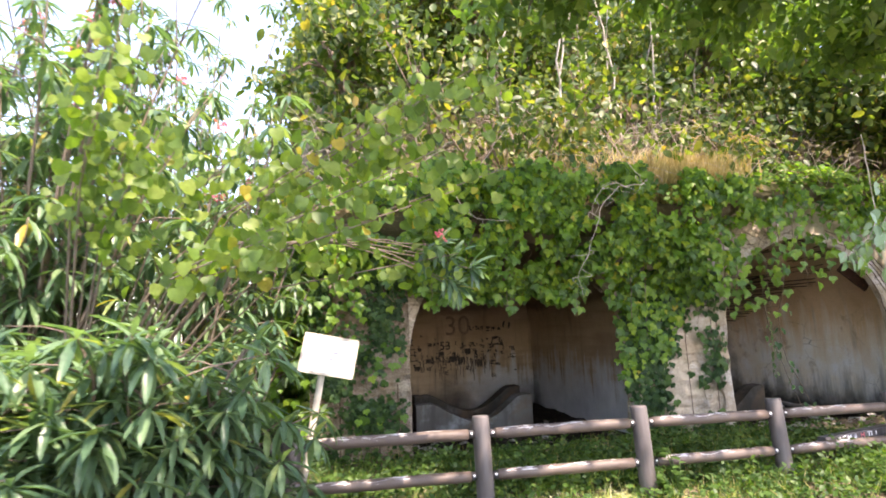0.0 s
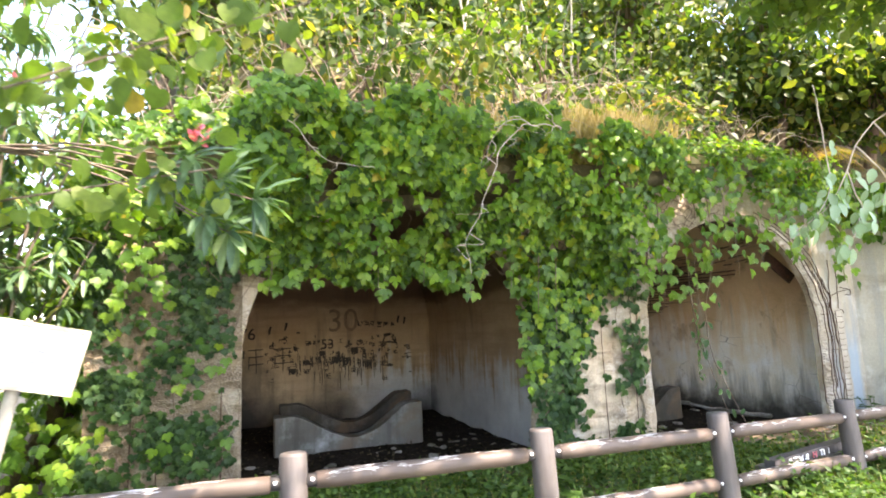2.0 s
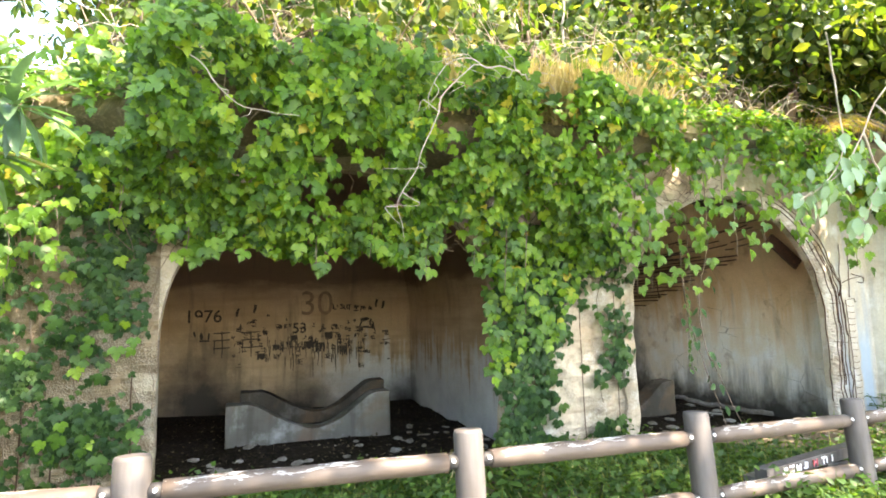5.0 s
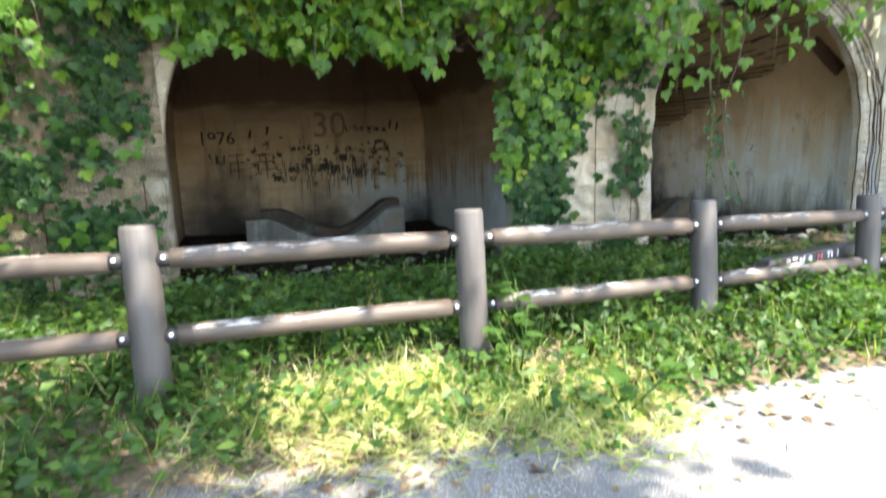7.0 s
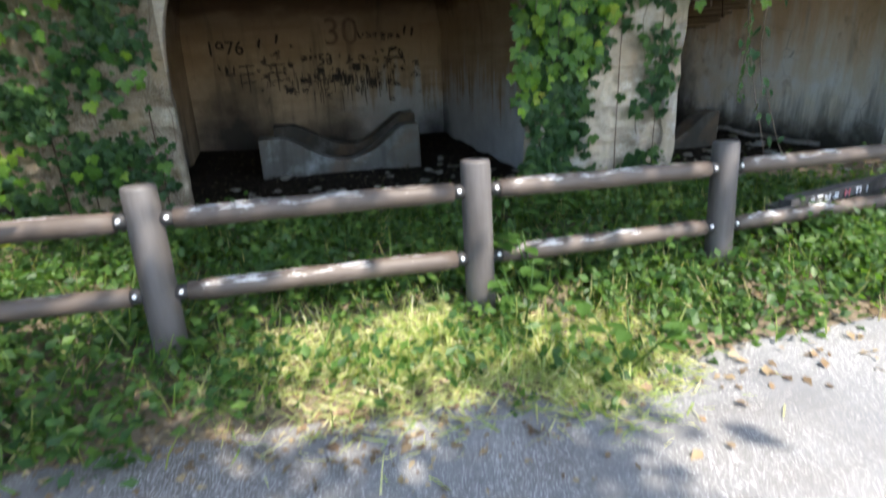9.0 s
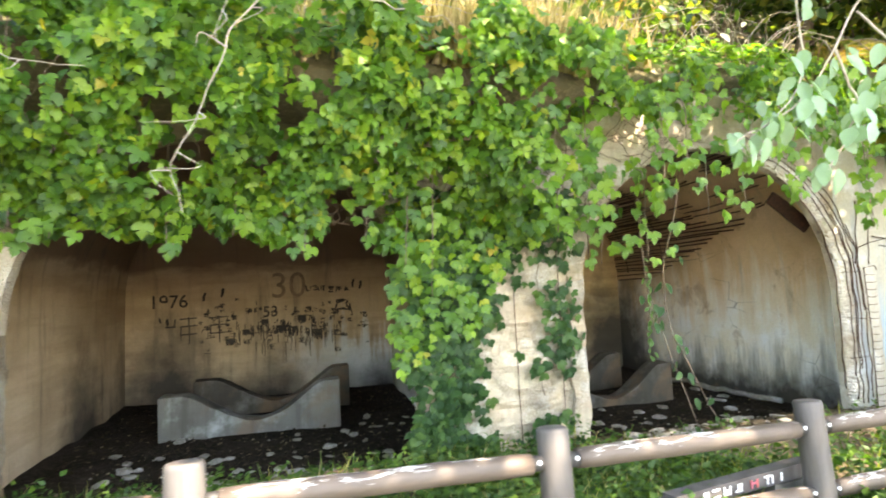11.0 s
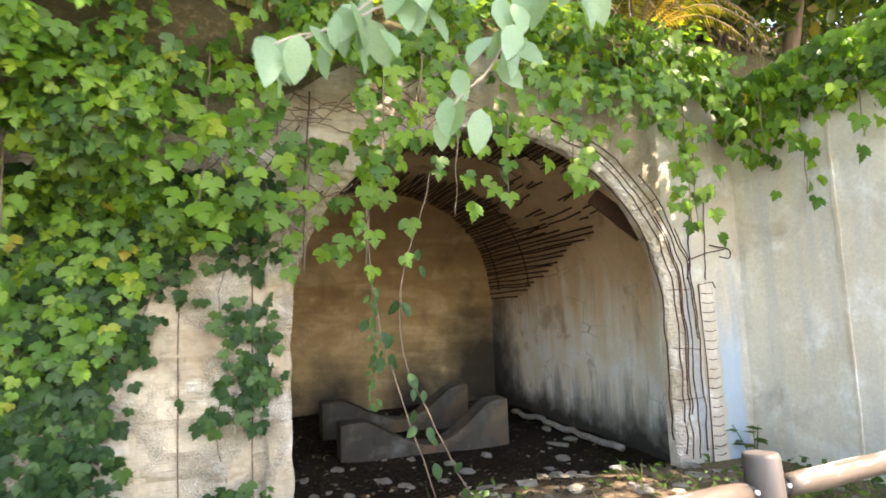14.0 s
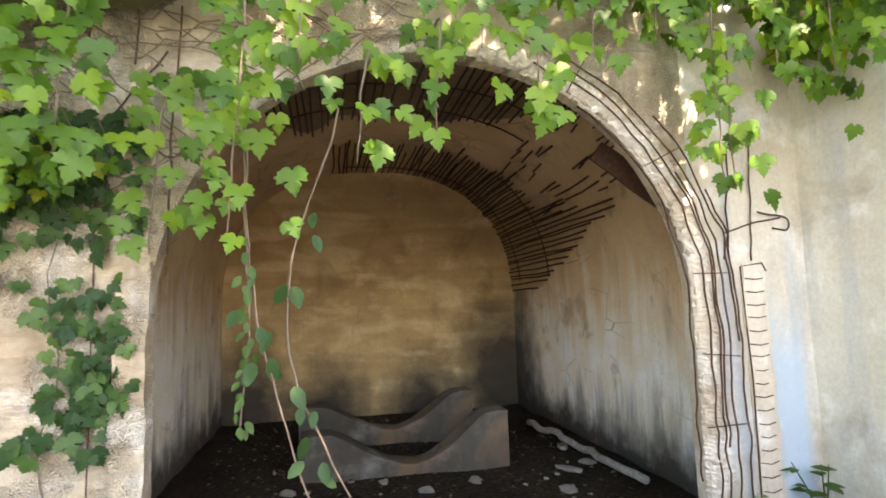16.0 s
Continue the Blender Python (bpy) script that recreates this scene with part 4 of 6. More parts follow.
# dry grass along the brow
straw = empty("dry_grass", pose(0, 0, 0), "tan dry grass tufts hanging over the brow of the bank", "grass", kind="stuff")
n = 2600
x = np.concatenate([rng.normal(4.75, 0.5, 1900), rng.uniform(2.2, 6.4, 700)])
y = np.array([lip_y(a) for a in x]) + rng.uniform(0.0, 0.55, n)
z = np.array([hill_z(a, b) for a, b in zip(x, y)]) - 0.03
leafy(straw, "blades", BLADE, np.column_stack([x, y, z]), np.column_stack([rng.normal(0, 0.25, n), rng.normal(-0.25, 0.25, n), np.ones(n)]), rand_dirs(n, (0, -1, 0.3)), rng.uniform(0.25, 0.6, n), M_STRAW)


# oleander shrubs
def oleander(name_label, base, stems, height, spread, per, flowers):
    thing = empty("oleander", pose(*base), name_label, "shrub", "oleanders by the path")
    runs, heads = [], []
    for k in range(stems):
        a = rng.uniform(0, 2 * math.pi)
        h = height * rng.uniform(0.45, 1.0)
        out = spread * rng.uniform(0.3, 1.0)
        pts = [Vector((0.12 * math.cos(a), 0.12 * math.sin(a), 0))]
        for s in np.linspace(0.2, 1, 7):
            pts.append(Vector((out * math.cos(a) * s ** 1.4 + 0.06 * nz(k, s * 4), out * math.sin(a) * s ** 1.4 + 0.06 * nz(k + 40, s * 4), h * s)))
        runs.append((pts, list(np.linspace(0.022, 0.006, 8))))
        for s in range(3, 8):
            for q in range(2 if s < 7 else 1):
                tip = pts[s] + (Vector((rng.normal(0, 0.16), rng.normal(0, 0.16), rng.uniform(0.02, 0.22))) if s < 7 else Vector((0, 0, 0)))
                if s < 7:
                    runs.append(([pts[s], (pts[s] + tip) / 2 + Vector((0, 0, 0.03)), tip], [0.007, 0.005, 0.004]))
                heads.append(tip)
    pos, along, nor, size = [], [], [], []
    for h in heads:
        axis = Vector((rng.normal(0, 0.3), rng.normal(0, 0.3), 1)).normalized()
        for k in range(per):
            a = 2.4 * k
            lift = rng.uniform(-0.95, 0.1) if k < 9 else rng.uniform(0.3, 1.5)
            dirv = Vector((math.cos(a), math.sin(a), lift))
            pos.append(h - axis * (0.05 * rng.random()))
            along.append(dirv)
            nor.append((-0.2 * dirv.x, -0.2 * dirv.y, 1))
            size.append(rng.uniform(0.16, 0.25))
    leafy(thing, "leaves", LANCE, np.array(pos), np.array(along), np.array(nor), np.array(size), M_OLE)
    part("stem_tangle", tubes_mesh("stem_tangle", runs, M_DARKBARK, 5), thing, "thin brown upright stems", kind="stuff")
    tops = sorted(heads, key=lambda v: -v.z)[:40]
    for k in range(flowers):
        h = tops[int(rng.integers(len(tops)))]
        m = 14
        part("flower", scatter("flower", OVAL, np.array(h) + rng.normal(0, 0.025, (m, 3)) + np.array((0, 0, 0.05)), rand_dirs(m, (0, 0, 0.5)), rand_dirs(m), rng.uniform(0.03, 0.05, m), M_PETAL), thing, "pink flower cluster", kind="stuff")
    return thing


oleander("dense oleander shrub with long whorled leaves", (-1.3, 3.45, 0.15), 52, 1.65, 1.0, 13, 0)
oleander("low oleander shrub crowding the path", (-2.5, 2.9, 0.15), 50, 1.75, 1.25, 13, 0)
oleander("oleander shrub below the fence", (-0.75, 3.65, 0.15), 18, 0.8, 0.5, 11, 0)
oleander("tall oleander with thin stems and pink flowers", (-2.5, 4.7, 0.15), 50, 4.8, 1.9, 10, 9)
oleander("tall oleander leaning over the fence with pink flowers", (-1.35, 4.9, 0.15), 20, 3.9, 1.15, 9, 5)
oleander("tall hazy oleander with crowded thin stems", (-3.7, 5.6, 0.15), 40, 5.2, 1.9, 10, 5)
oleander("very tall hazy oleander behind the sign", (-2.9, 7.2, 0.15), 34, 6.6, 1.9, 10, 4)
oleander("very tall thin oleander at the back of the thicket", (-2.1, 8.4, 0.1), 34, 7.8, 1.9, 10, 3)
oleander("tall oleander with a bundle of bare brown stems", (-0.95, 6.3, 0.1), 16, 4.7, 0.95, 11, 2)

# oleander branch that leans over the fence, rosettes at its tips
root = Vector((-1.1, 4.7, 0.15))
sprig = empty("oleander", pose(*root), "leaning oleander branch with pale sunlit rosettes and a pink flower", "shrub", "oleanders by the path")
runs, pos, along, nor, size = [], [], [], [], []
mid = Vector((0.95, -0.7, 2.3))
runs.append((supple([(0.02, 0, 0), (0.02, 0.0, 1.2), (0.3, -0.2, 2.2), mid], 0.02), list(np.linspace(0.014, 0.007, 16))))
for tip in ((0.72, 3.46, 2.3), (0.77, 3.46, 2.06), (0.86, 3.5, 2.0), (0.97, 3.44, 2.13), (0.62, 3.5, 2.25), (0.83, 3.5, 2.22)):
    tip = Vector(tip) - root
    runs.append((supple([mid, (mid + tip) / 2 + Vector((0, 0, 0.08 * rng.random())), tip], 0.02), list(np.linspace(0.006, 0.003, 11))))
    lean = (tip - mid).normalized()
    for k in range(15):
        a = 2.4 * k
        side = lean.orthogonal().normalized()
        out = side * math.cos(a) + lean.cross(side) * math.sin(a)
        d = out + lean * rng.uniform(0.1, 0.9)
        pos.append(tip - lean * 0.05 * rng.random())
        along.append(d)
        nor.append((rng.normal(0, 0.2), -0.5, 1))
        size.append(rng.uniform(0.13, 0.2))
leafy(sprig, "leaves", LANCE, np.array(pos), np.array(along), np.array(nor), np.array(size), M_OLE)
part("stem_tangle", tubes_mesh("stem_tangle", runs, M_DARKBARK, 6), sprig, kind="stuff")
part("flower", scatter("flower", OVAL, np.array((0.72, 3.46, 2.38)) - np.array(root) + rng.normal(0, 0.02, (16, 3)), rand_dirs(16, (0, 0, 0.5)), rand_dirs(16), rng.uniform(0.03, 0.05, 16), M_PETAL), sprig, "pink flower cluster", kind="stuff")

# verge weeds and grass
verge = empty("verge_weeds", pose(0, 0, 0), "green weeds and grass growing along the fence foot", "weeds", kind="stuff")
pos = []
while len(pos) < 17000:
    x, y = rng.uniform(-3, 9.2), rng.uniform(3.2, 6.5)
    e = road_edge(x)
    dens = smooth(e - 0.25 - 0.35 * (1 - smooth(0.9, 1.7, x)), e + 0.1, y) * (1 - 0.7 * smooth(5.4, 6.4, y))
    dens *= (1 - 0.8 * smooth(5.0, 5.8, y) * smooth(5.0, 6.0, x)) * (0.35 + 0.65 * 1) if y > 5 else 1
    dens *= 1 - 0.75 * smooth(5.6, 6.4, x) * smooth(4.6, 5.0, y)
    dens *= 0.35 + 0.65 * smooth(-0.2, 0.25, nz(x * 1.3, y * 1.3, 6))
    if rng.random() < dens:
        pos.append((x, y, ground_z(x, y)))
pos = np.array(pos)
n = len(pos)
g = pos[: n // 2]
g = g[~((np.abs(g[:, 0] - 2.4) < 0.75) & (g[:, 1] < 4.3) & (rng.random(len(g)) < 0.75))]
leafy(verge, "blades", BLADE, g, np.column_stack([rng.normal(0, 0.5, len(g)), rng.normal(0, 0.5, len(g)), np.ones(len(g))]), rand_dirs(len(g), (0, -1, 0)), rng.uniform(0.08, 0.24, len(g)), M_GRASS)
n3 = 6500
gx = np.where(rng.random(n3) < 0.5, rng.normal(2.4, 0.4, n3), rng.uniform(1.3, 3.4, n3))
gy = np.array([road_edge(a) for a in gx]) + rng.normal(0.2, 0.22, n3)
gz = np.array([max(ground_z(a, b), 0.125) for a, b in zip(gx, gy)])
flatn = rng.normal(0, 1.0, n3)
n4 = 600
hx = rng.normal(2.35, 0.62, n4)
hy = np.array([road_edge(a) for a in hx]) + np.abs(rng.normal(0.15, 0.3, n4))
hz = np.array([max(ground_z(a, b), 0.12) for a, b in zip(hx, hy)])
leafy(verge, "tall_blades", BLADE, np.column_stack([hx, hy, hz]), np.column_stack([rng.normal(0, 0.5, n4), rng.normal(-0.1, 0.5, n4), np.ones(n4)]), rand_dirs(n4, (0, -1, 0.3)), 0.06 + 0.11 * rng.random(n4) ** 1.5, M_MAT, "yellow-green grass in the sun")
leafy(verge, "straw_mat", BLADE, np.column_stack([gx, gy, gz]), np.column_stack([rng.normal(0, 1.0, n3), rng.normal(-0.2, 0.8, n3), rng.uniform(0.0, 0.55, n3)]), rand_dirs(n3, (0, -0.6, 1)), rng.uniform(0.05, 0.15, n3), M_MAT, "pale dry and yellow-green grass")
pos2, al, no, sz = [], [], [], []
for p in pos[n // 2:]:
    if 1.6 < p[0] < 3.2 and p[1] < 4.3 and rng.random() < 0.72:
        continue
    h = rng.uniform(0.04, 0.13) + 0.2 * max(0.0, nz(p[0] * 1.5, p[1] * 1.5, 2)) + 0.12 * rng.random() ** 3
    for k in range(8):
        a = rng.uniform(0, 6.28)
        pos2.append((p[0] + rng.normal(0, 0.035), p[1] + rng.normal(0, 0.035), p[2] + h * (k + 1) / 8))
        al.append((math.cos(a), math.sin(a), rng.normal(0.35, 0.4)))
        no.append((0, -0.2, 1))
        sz.append(rng.uniform(0.025, 0.07))
leafy(verge, "broad_leaves", SIMPLE, pos2, al, np.array(no) + rng.normal(0, 0.45, (len(no), 3)), np.array(sz) * 1.1, M_WEED)

n5 = 1500
lx = rng.uniform(-1.0, 2.6, n5)
ly = np.array([road_edge(a) for a in lx]) - 0.55 * np.abs(rng.normal(0, 0.6, n5)) + 0.1
lz = np.array([max(ground_z(a, b), 0.132) + 0.006 for a, b in zip(lx, ly)])
leafy(verge, "dead_bits", SIMPLE, np.column_stack([lx, ly, lz]), np.column_stack([rng.normal(size=n5), rng.normal(size=n5), rng.normal(0, 0.1, n5)]), np.column_stack([rng.normal(0, 0.25, n5), rng.normal(0, 0.25, n5), np.ones(n5)]), rng.uniform(0.012, 0.045, n5), M_LITTER, "brown leaf crumbs along the asphalt's edge")


# trees that shade the path
def tree(label, base, limbs, radius_trunk, blobs, leaf, material):
    thing = empty("shade_tree", pose(*base), label, "tree", "trees over the path")
    runs = [([(0, 0, -0.2), (0.1, 0.05, 1.4), (0.25, 0.2, 3.0)], [radius_trunk, radius_trunk * 0.8, radius_trunk * 0.65])]
    pos, size = [], []
    for (cx, cy, cz, sx, sy, sz_, count) in blobs:
        c = Vector((cx, cy, cz)) - Vector(base)
        mid = Vector((0.25, 0.2, 3.0)).lerp(c, 0.5) + Vector((0, 0, 0.4))
        runs.append(([(0.25, 0.2, 2.9), mid, c], [radius_trunk * 0.45, radius_trunk * 0.28, 0.03]))
        for k in range(7):
            e = c + Vector((rng.normal(0, sx * 0.6), rng.normal(0, sy * 0.6), rng.normal(0, sz_ * 0.6)))
            runs.append(([c, (c + e) / 2 + Vector((0, 0, 0.1)), e], [0.03, 0.02, 0.008]))
        k = max(1, count // 14)
        hubs = rng.uniform(-1, 1, (k, 3)) * np.array([sx, sy, sz_]) + np.array(c)
        pts = np.repeat(hubs, 14, axis=0) + rng.normal(0, 0.13, (k * 14, 3))
        pos.append(pts)
    pos = np.vstack(pos)
    n = len(pos)
    part("trunk", tubes_mesh("trunk", runs, M_DARKBARK, 8), thing)
    leafy(thing, "crown", leaf, pos, rand_dirs(n, (0, 0, -0.5)), rand_dirs(n, (0, 0, 1.2)), rng.uniform(0.12, 0.22, n), material)


tree("broad leafy tree spreading over the path", (-2.6, -2.6, 0.13), 6, 0.16,
     [(2.2, 4.1, 5.4, 0.75, 1.0, 0.5, 1200), (4.1, 2.42, 5.6, 1.4, 0.6, 0.4, 2300), (3.2, 4.0, 5.5, 1.4, 1.0, 0.5, 2400), (1.8, 0.6, 5.6, 1.25, 0.85, 0.4, 2000), (3.2, -0.6, 5.6, 1.4, 1.05, 0.5, 4200), (1.0, -1.5, 5.6, 1.4, 1.0, 0.5, 1500)], SIMPLE, M_CANOPY)
tree("leafy tree with low branches over the path", (9.6, -0.6, 0.13), 6, 0.15,
     [(5.4, 4.0, 5.3, 1.3, 1.0, 0.5, 2600), (7.6, 4.0, 5.4, 1.5, 1.1, 0.6, 3600), (9.8, 3.6, 5.5, 1.4, 1.4, 0.5, 1500), (6.3, 2.1, 5.7, 1.9, 0.7, 0.4, 2400), (7.4, 5.1, 5.5, 1.5, 0.3, 0.3, 600)], SIMPLE, M_CANOPY)


def hill_tree(x, y, height, spread, count, label):
    """A tree rooted on the bank: forked stems, leaves in uneven tufts."""
    z = hill_z(x, y)
    thing = empty("bank_tree", pose(x, y, z), label, "tree", "trees on the bank")
    runs, pos = [], []
    top = Vector((rng.normal(0, 0.3), -0.3, height * 0.55))
    runs.append(([(0, 0, -0.3), top * 0.5 + Vector((0.1, 0, 0)), top], [0.09, 0.07, 0.05]))
    tufts = max(12, count // 40)
    for k in range(tufts):
        d = rand_dirs(1, (0, -0.15, 0.25))[0]
        r = rng.random() ** 0.5
        c = top + Vector((d[0] * spread * r, d[1] * spread * r, d[2] * height * 0.42 * r))
        runs.append(([top * rng.uniform(0.5, 1.0), (top + c) / 2 + Vector((0, 0, 0.12)), c], [0.03, 0.018, 0.006]))
        pos.append(rng.normal(size=(40, 3)) * np.array([0.26, 0.26, 0.14]) + np.array(c))
    pos = np.vstack(pos)
    n = len(pos)
    part("trunk", tubes_mesh("trunk", runs, M_STEM, 6), thing)
    leafy(thing, "crown", OVAL, pos, rand_dirs(n, (0, -0.4, -0.7)), rand_dirs(n, (0, -0.7, 1.2)), rng.uniform(0.1, 0.2, n), M_BUSH)


for x, y, hh, sp, c in ((9.6, 7.6, 3.4, 1.5, 2200), (11.5, 8.8, 4.6, 2.0, 3000), (7.6, 9.0, 3.6, 1.7, 2400), (5.6, 10.5, 4.2, 1.8, 2400), (3.6, 9.6, 3.6, 1.7, 2400), (1.6, 10.4, 4.0, 1.8, 2400), (0.4, 8.4, 2.8, 1.3, 1800), (13.5, 7.4, 5.0, 2.2, 3000), (16.0, 10.0, 6.5, 2.8, 3000), (9.5, 12.0, 5.0, 2.4, 2600), (13.0, 13.0, 6.0, 2.6, 2600), (5.0, 14.0, 5.0, 2.4, 2200), (1.0, 14.0, 5.0, 2.4, 2200), (10.3, 5.6, 2.4, 1.0, 1400), (10.4, 6.8, 2.2, 1.2, 2200), (9.0, 7.3, 1.8, 0.9, 1400), (12.2, 6.6, 3.4, 1.5, 2200)):
    hill_tree(x, y, hh, sp, c, "leafy tree rooted on the overgrown bank")


M_SOOT = earth("sooty_concrete", (0.22, 0.15, 0.1), (0.34, 0.245, 0.165), (0.44, 0.33, 0.22))
M_BARE = earth("bare_brown_concrete", (0.46, 0.33, 0.21), (0.6, 0.44, 0.29), (0.7, 0.55, 0.38))

# ---- exposed reinforcement of the eastern arch ----
R2 = ROOMS[1]
C2, RAD2 = (R2[1] + R2[2]) / 2, (R2[2] - R2[1]) / 2


def ring_point(angle, off, y):
    """A point on the arch ring; angle 0 is the crown, 90 the eastern spring, more goes down the jamb."""
    if angle <= 90:
        a = radians(angle)
        return Vector((C2 + (RAD2 + off) * math.sin(a), y, 1.36 + (1.48 + off) * math.cos(a)))
    return Vector((C2 + RAD2 + off, y, 1.36 - (angle - 90) / 90 * 1.5))


rib_v, rib_f = [], []
angles = np.linspace(8, 160, 240)
RIB_W = 13
for k, a in enumerate(angles):
    w = 0.17 + 0.06 * nz(a * 0.15, 3) + 0.05 * nz(a * 0.6, 9) - 0.06 * (1 - smooth(8, 40, a))
    for q in range(RIB_W):
        f = q / (RIB_W - 1)
        bulge = 0.055 * math.sin(math.pi * f) ** 0.5
        chip = 0.03 * nz(a * 0.35, f * 4, 2) + 0.022 * nz(a * 1.1, f * 11, 5)
        rib_v.append(ring_point(a, f * w - 0.012 + 0.014 * nz(a * 0.9, f * 6, 7), FRONT + 0.025 - bulge - chip))
for k in range(len(angles) - 1):
    for q in range(RIB_W - 1):
        a = k * RIB_W + q
        rib_f.append((a, a + RIB_W, a + RIB_W + 1, a + 1))
rib = tagged(new("arch_rib", mesh_from("arch_rib", rib_v, rib_f, M_RIB)), "spalled white concrete arch rib with exposed rusty bars", "arch")
for off, lo, hi, dy in ((-0.035, 34, 152, 0.02), (0.035, 20, 158, -0.05), (0.085, 24, 160, -0.055), (0.1, 60, 140, -0.06), (0.15, 14, 160, -0.055), (0.225, 48, 104, -0.04), (0.255, 66, 158, -0.03)):
    aa = np.linspace(lo, hi, 36)
    pts = [ring_point(a, off + 0.012 * nz(a * 0.06, off * 30), FRONT + dy + 0.008 * nz(a * 0.1, off * 11)) for a in aa]
    part("bar", mesh_from("bar", *tube(supple(pts, 0.02, 1), 0.006, 6), M_RUST, True), rib, "rusted reinforcing bar")
for k in range(5):
    a = 30 + 26 * k + 4 * nz(k, 0.5)
    p0, p1 = ring_point(a, -0.03, FRONT - 0.05), ring_point(a + 4 * nz(k, 2.5), 0.22, FRONT - 0.06)
    part("tie", mesh_from("tie", *tube([p0, (p0 + p1) / 2, p1], 0.0035, 5), M_RUST, True), rib, "thin rusted tie")

ladder = empty("stirrup_strip", pose(0, 0, 0), "vertical strip of exposed rusty stirrups beside the arch", "reinforcement")
part("bar", mesh_from("bar", *tube([(8.86, FRONT - 0.02, 0.0), (8.865, FRONT - 0.03, 0.9), (8.85, FRONT - 0.02, 1.58), (9.0, FRONT - 0.025, 1.6), (9.03, FRONT - 0.02, 1.55)], 0.005, 6), M_RUST, True), ladder)
for k in range(19):
    z = 0.1 + 0.078 * k + 0.012 * nz(k, 7.7)
    pts = [(8.885 + 0.01 * nz(k, 1), FRONT - 0.012, z), (8.94, FRONT - 0.03, z - 0.008), (9.01 + 0.012 * nz(k, 3), FRONT - 0.012, z + 0.012 * nz(k, 5))]
    part("stirrup", mesh_from("stirrup", *tube(pts, 0.0032, 6), M_RUST, True), ladder)
part("spall", rough_block("spall", (8.87, FRONT - 0.012, 0.0), (9.03, FRONT + 0.02, 1.6), M_RIB, 0.03, 0.02, 9), ladder, "pale broken concrete")

wallbars = empty("wall_reinforcement", pose(0, 0, 0), "rusty bars exposed in the broken wall face", "reinforcement")
for pts in (((5.25, 3.05), (5.23, 2.8)), ((5.46, 3.05), (5.45, 2.66)), ((5.67, 3.0), (5.63, 2.4), (5.61, 1.7)), ((5.6, 2.75), (5.36, 2.42), (5.3, 2.35)), ((5.75, 2.3), (5.62, 2.19), (5.5, 2.3)), ((6.44, 3.1), (6.45, 2.82)), ((8.83, 2.3), (8.8, 2.0), (8.76, 1.63)),
            ((8.98, 2.35), (8.95, 1.8), (8.94, 1.62)), ((8.75, 1.78), (9.0, 1.86), (9.16, 1.88)), ((9.0, 1.92), (9.2, 1.88), (9.2, 1.8), (9.1, 1.81)), ((4.55, 2.0), (4.56, 1.3)), ((0.1, 0.95), (0.1, 0.15)), ((0.3, 0.8), (0.3, 0.12)), ((0.56, 0.95), (0.57, 0.1)), ((0.8, 1.1), (0.81, 0.2))):
    run = [(x, FRONT - 0.02, z) for x, z in pts]
    part("bar", mesh_from("bar", *tube(supple(run, 0.015), 0.0055, 6), M_RUST, True), wallbars)


# bars of the broken vault
def on_vault(mid, u, y, inset):
    """u from 0 at the western spring to 1 at the eastern."""
    prof = vault_profile(mid, n=200)
    i = max(0, min(200, int(round(u * 200))))
    x, z = prof[i]
    return Vector((mid + (x - mid) * (1 - inset / 2.1), y, 1.45 + (z - 1.45) * (1 - inset / 1.95) + 0.0))


lattice = empty("vault_reinforcement", pose(0, 0, 0), "rusty bar mesh hanging bare where vault plaster has fallen", "reinforcement")
patch_v, patch_f = [], []
pu = np.linspace(0.6, 0.985, 40)
for u in pu:
    y0 = (8.3 + 2.3 * (u - 0.87) / 0.115 if u > 0.87 else (9.5 if u > 0.8 else 10.3)) + 0.3 * nz(u * 30, 4)
    for q in range(8):
        patch_v.append(on_vault(R2[0], u, y0 + (11.7 - y0) * q / 7, 0.016))
for i in range(len(pu) - 1):
    for q in range(7):
        a = i * 8 + q
        patch_f.append((a, a + 8, a + 9, a + 1))
part("broken_patch", mesh_from("broken_patch", patch_v, patch_f, M_BARE), lattice, "dark brown bare concrete where plaster fell")
us = np.linspace(0.43, 0.985, 64)
for k, u in enumerate(us):
    if u > 0.87:
        y0 = 8.2 + 2.3 * (u - 0.87) / 0.115 + 0.45 * nz(k * 1.7, 2)
        y1 = 11.6
    elif u > 0.72:
        y0, y1 = 9.9 + 0.5 * nz(k * 1.3, 3) - (0.8 if u > 0.83 else 0), 11.6
    else:
        y0, y1 = 10.1 + 0.5 * nz(k * 0.8, 5), 11.5
    pts = [on_vault(R2[0], u, y, 0.045 + 0.03 * nz(y * 1.5, k)) + Vector((0.03 * nz(y, k, 3), 0, 0.03 * nz(y, k, 6))) for y in np.linspace(y0, y1, 7)]
    part("bar", mesh_from("bar", *tube(pts, 0.0125, 5), M_RUST, True), lattice)
for y, lo in ((10.2, 0.72), (11.3, 0.45)):
    pts = [on_vault(R2[0], u, y + 0.03 * nz(u * 9, y), 0.022) for u in np.linspace(lo, 0.97, 22)]
    part("bar", mesh_from("bar", *tube(pts, 0.009, 5), M_RUST, True), lattice)
